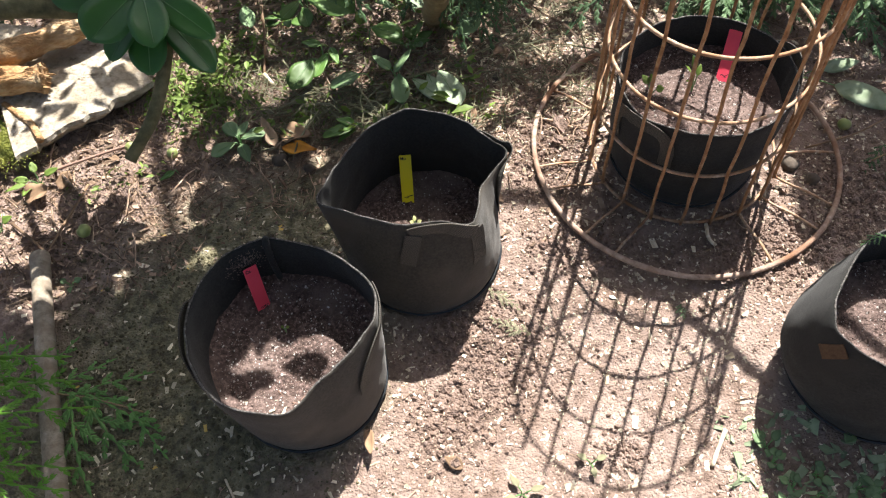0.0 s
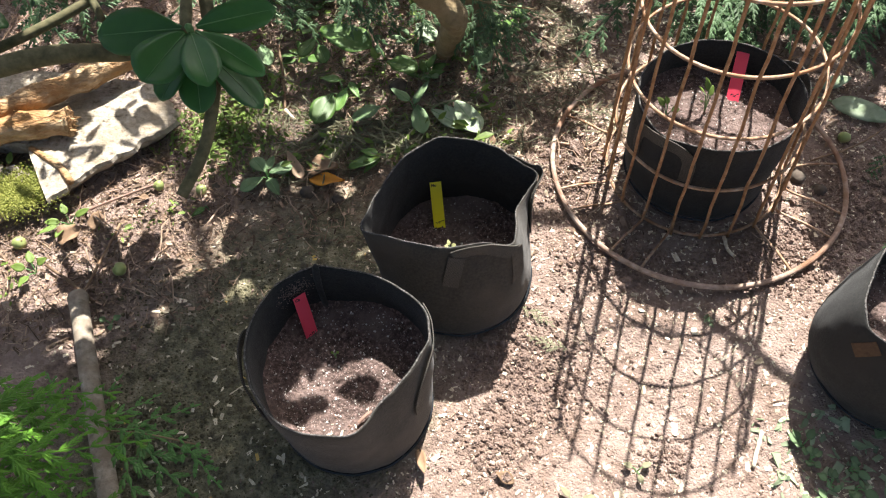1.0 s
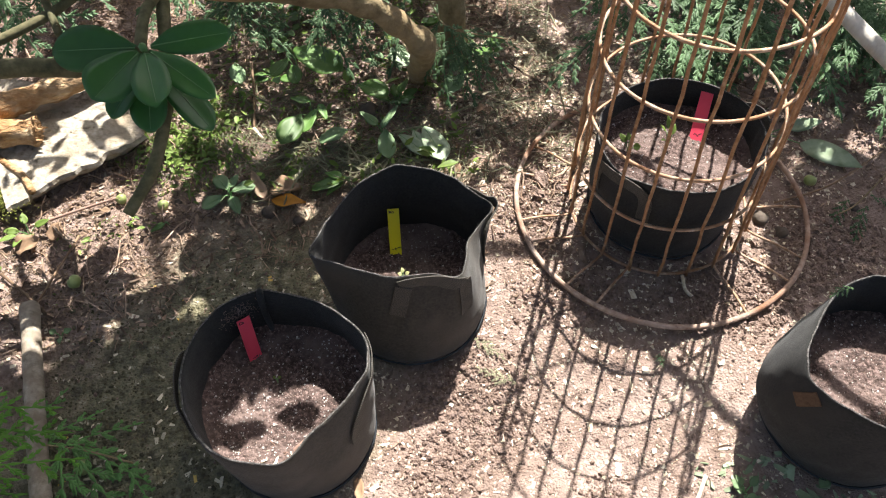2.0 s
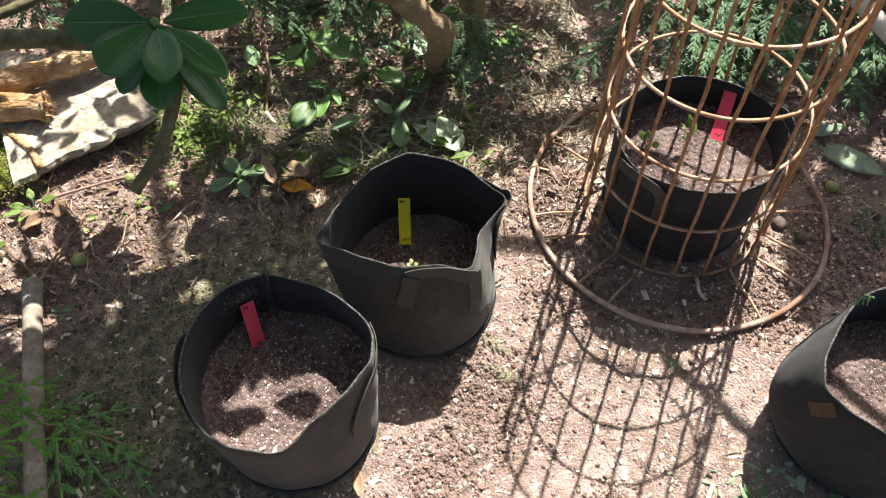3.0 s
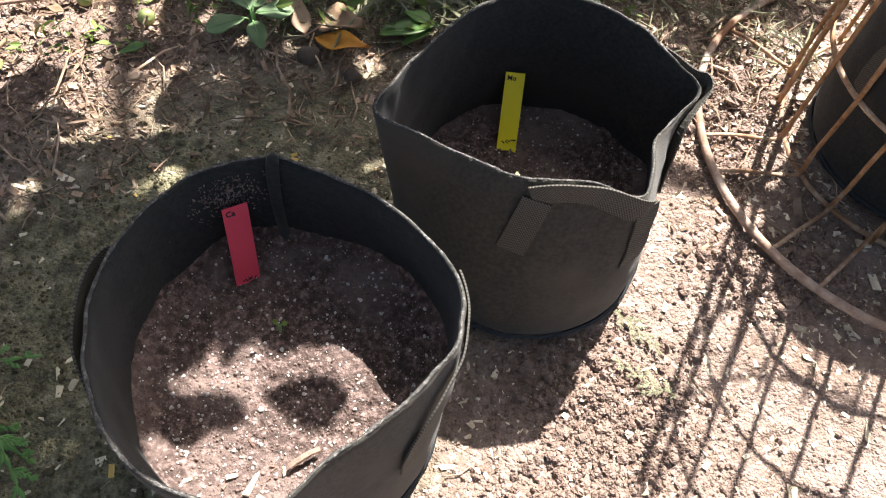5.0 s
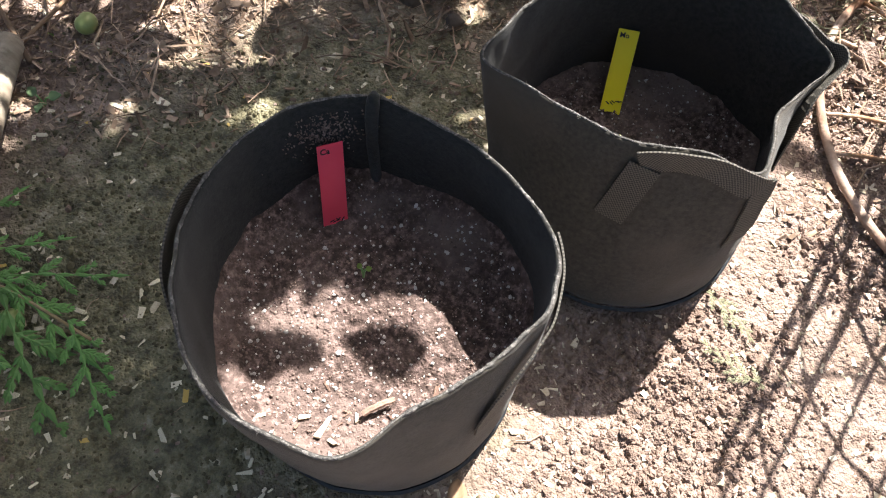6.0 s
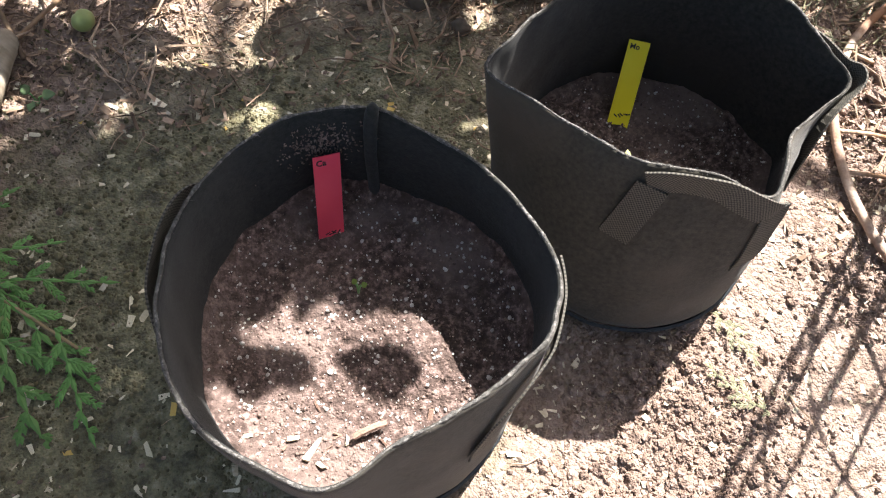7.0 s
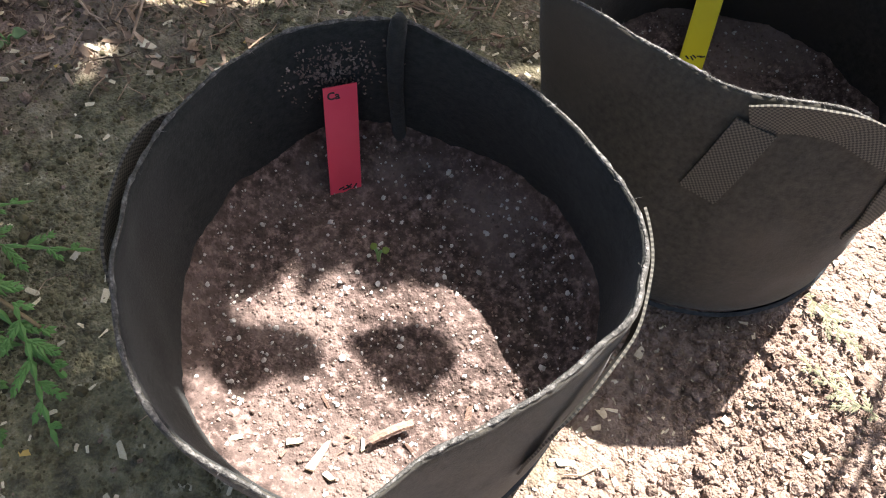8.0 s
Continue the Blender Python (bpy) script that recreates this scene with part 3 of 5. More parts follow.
            verts.extend(zip(x, y, self.soil_z(x, y)))
        faces = [(0, 1 + k, 1 + (k + 1) % seg) for k in range(seg)]
        for i in range(rows - 1):
            for k in range(seg):
                a, b = 1 + i * seg + k, 1 + i * seg + (k + 1) % seg
                faces.append((a, a + seg, b + seg, b))
        smooth(part("potting_soil", (verts, faces), M_POTTING, root, "dark brown potting soil flecked with white perlite"))
        rnd = random.Random(self.seed + 50)
        lumps_t = [lump_template(s, 3, 5, 0.75, 0.55, 0.8) for s in range(6)]
        white, dark = [], []
        for k in range(4200):
            a, q = rnd.uniform(0, 2 * math.pi), math.sqrt(rnd.random()) * 0.97
            r = float(self.inner(a)) * q
            x, y = r * math.cos(a), r * math.sin(a)
            is_white = k % (5 if self.soil[2] > 0.02 else 8) == 0
            size = min(0.0024, 0.0009 * math.exp(rnd.gauss(0, 0.45))) if is_white else min(0.0018, 0.00075 * math.exp(rnd.gauss(0, 0.45)))
            m = Matrix.Translation((x, y, float(self.soil_z(x, y)) + size * 0.3)) @ random_turn(rnd, 1.5) @ Matrix.Scale(size, 4)
            (white if is_white else dark).append((rnd.randrange(6), m))
        tagged(part("perlite", scatter(lumps_t, white), M_PERLITE, root), kind="stuff")
        tagged(part("soil_grain", scatter(lumps_t, dark), M_CRUMB, root), kind="stuff")

    def strap(self, root, path, width=0.025, thick=0.0016, name="handle", label="woven webbing handle", material=None):
        """A webbing band over the outer face; path: (degrees, height share, off)."""
        pts = spline([(a, v * 100, o * 1000) for a, v, o in path], 8)
        pos = [Vector(self.point(math.radians(q.x), q.y / 100, q.z / 1000)) for q in pts]
        verts, faces = [], []
        n = len(pos)
        for i, p in enumerate(pos):
            d = (pos[min(i + 1, n - 1)] - pos[max(i - 1, 0)]).normalized()
            a = math.radians(pts[i].x)
            out = Vector((math.cos(a), math.sin(a), 0))
            side = d.cross(out).normalized() * (width / 2)
            o = side.cross(d).normalized() * (thick / 2)
            verts += [p + side + o, p - side + o, p - side - o, p + side - o]
        for i in range(n - 1):
            for k in range(4):
                k2 = (k + 1) % 4
                faces.append((i * 4 + k, (i + 1) * 4 + k, (i + 1) * 4 + k2, i * 4 + k2))
        faces += [(0, 1, 2, 3), (4 * n - 1, 4 * n - 2, 4 * n - 3, 4 * n - 4)]
        ob = part(name, (verts, faces), material or M_WEB, root, label)
        run = [0.0]
        for i in range(1, n):
            run.append(run[-1] + (pos[i] - pos[i - 1]).length)
        uv = ob.data.uv_layers.new(name="weave")
        for poly in ob.data.polygons:
            for li in poly.loop_indices:
                v = ob.data.loops[li].vertex_index
                uv.data[li].uv = (run[v // 4], width if v % 4 in (0, 3) else 0.0)
        return ob


bag1 = Bag((-0.135, 0.645), (0.004, 0.006, 0.126),
           [(13, 0.138, 0.226), (35, 0.131, 0.226), (57, 0.129, 0.226), (82, 0.131, 0.229), (96, 0.139, 0.234), (104, 0.141, 0.234), (125, 0.144, 0.231),
            (145, 0.140, 0.230), (172, 0.137, 0.229), (200, 0.137, 0.226), (234, 0.142, 0.220), (255, 0.139, 0.222), (273, 0.140, 0.228),
            (293, 0.116, 0.229), (318, 0.113, 0.230), (338, 0.122, 0.231), (354, 0.134, 0.230)], (0.107, 0.004, 0.022), 11)
b1 = bag1.build("grow_bag", "black felt grow bag, half filled with soil, sides creased outward")
bag1.strap(b1, [(20, 0.96, 0.003), (8, 0.93, 0.003), (-8, 0.89, 0.004), (-24, 0.82, 0.006), (-36, 0.66, 0.004), (-38, 0.50, 0.003)], 0.020)
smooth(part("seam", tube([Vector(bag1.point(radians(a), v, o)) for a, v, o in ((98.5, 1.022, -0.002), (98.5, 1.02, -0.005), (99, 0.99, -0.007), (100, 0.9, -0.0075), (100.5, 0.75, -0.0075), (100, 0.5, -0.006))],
                         [0.002, 0.0045, 0.0056, 0.0056, 0.005, 0.005], 12, wobble=0.08), M_FELT_SHADE, b1, "raised inner seam"))
bag1.strap(b1, [(157, 0.62, 0.003), (158, 0.84, 0.006), (163, 0.93, 0.009), (176, 0.94, 0.009), (192, 0.90, 0.008), (203, 0.78, 0.005), (205, 0.58, 0.003)], 0.022)

bag2 = Bag((0.085, 0.88), (0.0, -0.008, 0.134),
           [(18, 0.158, 0.192), (26, 0.144, 0.205), (54, 0.130, 0.222), (80, 0.130, 0.225), (93, 0.133, 0.2285), (103, 0.130, 0.226), (120, 0.126, 0.226), (153, 0.126, 0.226),
            (180, 0.150, 0.224), (192, 0.168, 0.223), (203, 0.140, 0.222), (218, 0.118, 0.221), (240, 0.105, 0.220), (262, 0.100, 0.222), (285, 0.105, 0.226),
            (304, 0.124, 0.212), (325, 0.108, 0.200), (350, 0.103, 0.192), (8, 0.130, 0.190)], (0.058, 0.002, 0.006), 23)
b2 = bag2.build("grow_bag", "black felt grow bag pulled into a squarish shape")
h2 = bag2.strap(b2, [(256, 0.935, 0.003), (266, 0.965, 0.004), (281, 0.970, 0.005), (296, 0.965, 0.005), (307, 0.945, 0.004)], 0.025)
for path in ([(253, 0.63, 0.002), (256, 0.78, 0.0025), (259, 0.92, 0.003)], [(308, 0.56, 0.002), (308, 0.78, 0.0025), (307, 0.95, 0.003)]):
    bag2.strap(h2, path, 0.027, 0.0014, "stitched_end", "")
bag2.strap(b2, [(2, 0.5, 0.002), (4, 0.85, 0.004), (16, 0.99, 0.006), (24, 0.95, 0.008), (40, 0.88, 0.004), (44, 0.6, 0.002)], 0.024)

bag3 = Bag((0.589, 1.008), (0.012, 0.024, 0.136),
           [(0, 0.150, 0.237), (30, 0.146, 0.239), (60, 0.138, 0.241), (90, 0.136, 0.241), (120, 0.138, 0.241), (155, 0.148, 0.239),
            (185, 0.152, 0.233), (205, 0.146, 0.223), (222, 0.142, 0.231), (250, 0.138, 0.237), (280, 0.138, 0.237), (310, 0.140, 0.237), (335, 0.146, 0.237)], (0.158, 0.004, 0.004), 37)
b3 = bag3.build("grow_bag", "black felt grow bag standing inside a rusty wire cage", M_FELT_SHADE)
bag3.strap(b3, [(-14, 0.55, 0.002), (-12, 0.85, 0.004), (0, 0.97, 0.010), (14, 0.97, 0.010), (26, 0.85, 0.004), (28, 0.55, 0.002)], 0.024)
bag3.strap(b3, [(188, 0.55, 0.002), (190, 0.85, 0.004), (204, 0.97, 0.008), (220, 0.95, 0.008), (230, 0.82, 0.004), (232, 0.55, 0.002)], 0.024)

bag4 = Bag((0.765, 0.545), (0.010, 0.002, 0.126),
           [(0, 0.142, 0.235), (45, 0.138, 0.24), (80, 0.132, 0.243), (104, 0.122, 0.245), (122, 0.117, 0.245), (142, 0.116, 0.243), (161, 0.126, 0.242), (178, 0.140, 0.240),
            (188, 0.146, 0.236), (198, 0.138, 0.230), (214, 0.126, 0.226), (236, 0.122, 0.224), (270, 0.128, 0.224), (310, 0.138, 0.230)], (0.135, 0.003, 0.004), 41, (168, 0.030, 42))
b4 = bag4.build("grow_bag", "black felt grow bag with a creased, sagging rim", M_FELT_SHADE)
bag4.strap(b4, [(191, 0.80, 0.003), (195, 0.88, 0.003), (199, 0.95, 0.003)], 0.022, name="patch", label="rusty brown stitched patch", material=M_PATCH)

rnd = random.Random(71)
for k in range(12):
    x, y = rnd.uniform(-0.08, 0.07), rnd.uniform(-0.11, -0.05)
    bit = part("bark_bit", flake_template(k + 80, 4, 0.25), M_STICK if k % 3 else M_CHIP_OB, b1)
    q = rnd.uniform(0.0016, 0.004)
    bit.matrix_basis = Matrix.Translation((x, y, float(bag1.soil_z(x, y)) + 0.001)) @ random_turn(rnd, 0.4) @ Matrix.Diagonal((q * 1.4, q * 0.7, q, 1))

stick = part("stick", tube(spline([(0.008, -0.081, 0.120), (0.019, -0.073, 0.122), (0.030, -0.066, 0.120)], 4), [0.0026] * 9, 7, wobble=0.2), M_STICK, b1, "short brown stick")
for (px, py), turn, a, b in (((-0.020, -0.094), 70, 0.012, 0.0035), ((-0.037, -0.090), 20, 0.006, 0.0035), ((0.004, -0.083), 100, 0.005, 0.003), ((-0.012, -0.105), 150, 0.005, 0.0025)):
    bit = part("wood_splinter", flake_template(int(turn), 5, 0.4), M_CHIP_OB, b1, "pale split wood")
    bit.matrix_basis = Matrix.Translation((px, py, float(bag1.soil_z(px, py)) + 0.002)) @ Matrix.Rotation(radians(turn), 4, "Z") @ Matrix.Rotation(0.2, 4, "Y") @ Matrix.Diagonal((a * 0.75, b * 0.8, b, 1))

# dusty smear of dried soil on the inner face of the first bag
dust = []
for k in range(420):
    a, v = radians(rnd.gauss(117, 6)), min(0.93, max(0.70, rnd.gauss(0.83, 0.05)))
    q = rnd.uniform(0.0004, 0.0011)
    dust.append((rnd.randrange(4), Matrix.Translation(Vector(bag1.point(a, v, -0.0045))) @ random_turn(rnd, 3.0) @ Matrix.Scale(q, 4)))
tagged(part("dried_soil_smear", scatter([flake_template(k, 4, 0.4) for k in range(4)], dust), M_CRUMB, b1), kind="stuff")

# ---- plant tags ----


def text_mesh(words, size):
    cu = bpy.data.curves.new("writing", "FONT")
    cu.body, cu.size, cu.extrude, cu.resolution_u, cu.offset = words, size, 0.00012, 3, 0.00018
    ob = new("writing", cu)
    me = bpy.data.meshes.new_from_object(ob.evaluated_get(bpy.context.evaluated_depsgraph_get()))
    bpy.data.objects.remove(ob)
    return me


def plant_tag(base, tip, width, material, label, words="", roll=0.0, sunk=0.03):
    base, tip = Vector(base), Vector(tip)
    length = (tip - base).length
    h = width / 2
    outline = [(-h, length), (-h, 0.0), (-h, -sunk * 0.5), (-h * 0.2, -sunk), (h * 0.2, -sunk), (h, -sunk * 0.5), (h, 0.0), (h, length)]
    bm = bmesh.new()
    face = bm.faces.new([bm.verts.new((x, y, -0.0006)) for x, y in outline])
    top = bmesh.ops.extrude_face_region(bm, geom=[face])
    bmesh.ops.translate(bm, vec=(0, 0, 0.0012), verts=[v for v in top["geom"] if isinstance(v, bmesh.types.BMVert)])
    bmesh.ops.recalc_face_normals(bm, faces=bm.faces[:])
    ob = part("plant_tag", bm, material)
    tagged(ob, label, "plant tag", group="plant tags")
    ob.matrix_basis = along(base, tip, roll)
    if words:
        w = part("writing", text_mesh(words, 0.0075), M_INK, ob, "handwritten black letters")
        w.location = (-width * 0.40, length - 0.0085, 0.00072)
    rnd = random.Random(len(label))
    for k in range(5):
        bar = part("ink_mark", ([(0, 0, 0), (0.0045, 0.0004, 0), (0.0043, 0.0016, 0), (0.0003, 0.0013, 0)], [(0, 1, 2, 3)]), M_INK, ob)
        bar.matrix_basis = pose(-0.006 + 0.0028 * k + rnd.uniform(-0.001, 0.001), 0.002 + rnd.uniform(0, 0.005), 0.0007, 0, 0, rnd.uniform(-50, 60))
    return ob


plant_tag((-0.184, 0.731, 0.109), (-0.1905, 0.7625, 0.187), 0.0225, M_RED, "red plastic plant tag standing in potting soil", "Ca", radians(22))
plant_tag((0.0635, 0.946, 0.061), (0.0665, 1.0015, 0.118), 0.0215, M_YELLOW, "yellow plastic plant tag standing in potting soil", "Mo", radians(3))
plant_tag((0.6505, 1.0605, 0.161), (0.678, 1.120, 0.2225), 0.0235, M_RED, "red plastic plant tag in the caged bag", "", radians(-8))

# ---- wire cage ----


def wire_cage():
    cx, cy, ax, ay = 0.6038, 1.0383, -0.0522, -0.0344
    base_r, taper = 0.1754, -0.0242
    root = tagged(new("wire_cage"), "rusty welded wire cage standing round a grow bag", "plant cage")
    root.location = (cx, cy, 0)

    def at(a, z, dr=0.0):
        r = base_r + taper * z + dr
        return Vector((ax * z + r * math.cos(a), ay * z + r * math.sin(a), z - (ax * math.cos(a) + ay * math.sin(a)) * r))

    levels = [0.010, 0.151, 0.2905, 0.426, 0.562, 0.70]
    for i, z in enumerate(levels):
        smooth(part("ring", ring((ax * z, ay * z, z), base_r + taper * z, 0.0030, (ax, ay), wobble=0.0012, seed=i), M_RING, root))
    rnd = random.Random(5)
    count = 20
    for k in range(count):
        a = radians(-142 + 18 * k)
        pts = []
        for j in range(15):
            z = 0.725 * j / 14
            pts.append(at(a + rnd.gauss(0, 0.006) + 0.012 * math.sin(3 * z + k), z + 0.004, 0.004 + rnd.gauss(0, 0.0008)))
        smooth(part("upright", tube(pts, 0.0029, 6), M_RUST, root))
    for a_in, a_out in ((-142, -144), (-124, -131), (-178, -179), (-160, -168), (160, 156), (142, 140), (-52, -49), (-34, -36), (-16, -10), (-70, -73)):
        a, b = radians(a_in), radians(a_out)
        p = at(a, 0.016, 0.004)
        q = Vector((0.002 + 0.288 * math.cos(b), -0.009 + 0.288 * math.sin(b), 0.008))
        pts = spline([p + Vector((0, 0, 0.03)), p, p.lerp(q, 0.15) + Vector((0, 0, -0.006)), p.lerp(q, 0.6) + Vector((0, 0, 0.001)), q], 5)
        smooth(part("spoke", tube(pts, 0.0026, 6), M_RING, root))
    smooth(part("hoop", ring((0.002, -0.009, 0.010), 0.289, 0.0052, seg=120, wobble=0.0016, seed=9), M_HOOP, root, "thick brownish ground hoop"))
    return root


wire_cage()

# ---- wooden handle, logs, slab ----


def rod(name, points, radii, material, label, category, wobble=0.05, seed=0, seg=14):
    ob = smooth(part(name, tube(points, radii, seg, wobble=wobble, seed=seed), material))
    return tagged(ob, label, category)


stick_pts = spline([(-0.6135, 0.947, 0.016), (-0.608, 0.926, 0.017), (-0.585, 0.81, 0.017), (-0.555, 0.66, 0.017), (-0.52, 0.50, 0.017), (-0.478, 0.30, 0.017)], 8)
n_st = len(stick_pts)
rod("tool_handle", stick_pts, [0.0065, 0.0125] + [0.0165 + 0.0018 * math.exp(-((i - 4) / 3) ** 2) for i in range(n_st - 3)] + [0.0165], M_HANDLE,
    "weathered grey wooden tool handle lying on the soil", "tool handle", 0.03)
pole_pts = spline([(0.92, 1.53, 0.275), (1.035, 1.297, 0.215), (1.093, 1.180, 0.185), (1.21, 0.946, 0.125), (1.42, 0.52, 0.014)], 8)
rod("wooden_pole", pole_pts, 0.0175, M_POLE, "pale grey wooden pole lying against cedar sprays", "pole", 0.03, 3)


def broken_log(points, radius, label, seed):
    """A peeled log with a splintered end at its last point."""
    rnd = random.Random(seed)
    pts = spline(points, 8)
    n = len(pts)
    radii = [radius * (1 + 0.10 * math.sin(i * 0.9 + seed) + 0.06 * rnd.uniform(-1, 1)) for i in range(n)]
    v, f = tube(pts, radii, 22, wobble=0.22, seed=seed)
    root = part("log", (v, f), M_LOG)
    smooth(root)
    tagged(root, label, "log", group="broken logs")
    d = (pts[-1] - pts[-2]).normalized()
    a = d.cross(Vector((0, 0, 1))).normalized()
    b = a.cross(d)
    for k in range(16):
        w, q = rnd.uniform(0, 6.28), math.sqrt(rnd.random()) * radius * 0.9
        p = pts[-1] + a * math.cos(w) * q + b * math.sin(w) * q
        h = rnd.uniform(0.004, 0.016)
        part("splinter", tube([p - d * 0.004, p + d * h], [rnd.uniform(0.003, 0.006), 0.001], 5, seed=k), M_LOG, root)
    return root


broken_log([(-1.25, 1.20, 0.085), (-1.0, 1.29, 0.085), (-0.846, 1.355, 0.085), (-0.739, 1.388, 0.088), (-0.629, 1.429, 0.09), (-0.50, 1.497, 0.09)], 0.026,
           "peeled orange-brown log resting on a pale slab", 2)
broken_log([(-1.25, 1.27, 0.07), (-1.0, 1.29, 0.07), (-0.857, 1.312, 0.075), (-0.724, 1.333, 0.078), (-0.632, 1.328, 0.078)], 0.027,
           "peeled orange-brown log with a splintered end", 4)
broken_log([(-1.2, 1.36, 0.06), (-0.95, 1.375, 0.07), (-0.864, 1.371, 0.08), (-0.736, 1.362, 0.08)], 0.015, "thin peeled branch piece beside a log", 6)


def slab(name, outline, top, thick, material, label, category, seed, bump=0.0035):
    """A flat piece with a ragged, chipped edge and an uneven face."""
    rnd = random.Random(seed)
    pts = []
    for i, p in enumerate(outline):
        q = outline[(i + 1) % len(outline)]
        steps = max(2, int(math.dist(p, q) / 0.012))
        for s in range(steps):
            t = s / steps
            pts.append((p[0] + (q[0] - p[0]) * t + rnd.gauss(0, 0.0035), p[1] + (q[1] - p[1]) * t + rnd.gauss(0, 0.0035)))
    cx, cy = sum(p[0] for p in pts) / len(pts), sum(p[1] for p in pts) / len(pts)
    verts, faces, n = [], [], len(pts)
    shares = (1.0, 0.985, 0.93, 0.8, 0.65, 0.5, 0.35, 0.2, 0.08)
    for s in shares:
        for x, y in pts:
            X, Y = cx + (x - cx) * s, cy + (y - cy) * s
            z = top + bump * float(vnoise(X, Y * 2.5, 14, seed)) + 0.4 * bump * float(vnoise(X, Y * 3, 60, seed + 1))
            if s == 1.0:
                z -= thick * 0.22
            verts.append((X, Y, z))
    for x, y in pts:
        verts.append((cx + (x - cx) * 0.90, cy + (y - cy) * 0.90, top - thick))
    for i in range(len(shares) - 1):
        for k in range(n):
            k2 = (k + 1) % n
            faces.append((i * n + k, i * n + k2, (i + 1) * n + k2, (i + 1) * n + k))
    last = len(shares) - 1
    faces.append(tuple(last * n + k for k in range(n)))
    for k in range(n):
        k2 = (k + 1) % n
        faces.append((len(shares) * n + k, len(shares) * n + k2, k2, k))
    return tagged(part(name, (verts, faces), material), label, category)


slab("bark_slab", [(-0.675, 1.150), (-0.615, 1.203), (-0.555, 1.238), (-0.494, 1.272), (-0.418, 1.315), (-0.44, 1.38), (-0.478, 1.44), (-0.60, 1.50),
                   (-0.85, 1.56), (-1.1, 1.50), (-1.1, 1.38), (-0.80, 1.33), (-0.66, 1.29), (-0.655, 1.22)], 0.048, 0.038, M_SLAB,
     "flat pale weathered slab with ragged edges", "slab", 3)
slab("bark_slab", [(-0.832, 1.128), (-0.768, 1.140), (-0.715, 1.185), (-0.70, 1.235), (-0.80, 1.29), (-1.1, 1.30), (-1.1, 1.15)], 0.035, 0.035, M_SLAB,
     "flat pale slab partly covered with moss", "slab", 8)


def moss_patch():
    rnd = random.Random(77)
    t = [lump_template(s, 3, 6, 0.8) for s in range(4)]
    places = []
    for k in range(6500):
        x, y = rnd.gauss(-0.745, 0.036), rnd.gauss(1.195, 0.026)
        places.append((rnd.randrange(4), Matrix.Translation((x, y, 0.036 + rnd.uniform(0, 0.006))) @ random_turn(rnd) @ Matrix.Diagonal((q := rnd.uniform(0.0007, 0.0017), q, q * 2.2, 1))))
    tagged(part("moss", scatter(t, places), M_MOSS), "yellow-green moss cushion on a pale slab", "moss", kind="stuff")


moss_patch()

# ---- rhododendron ----


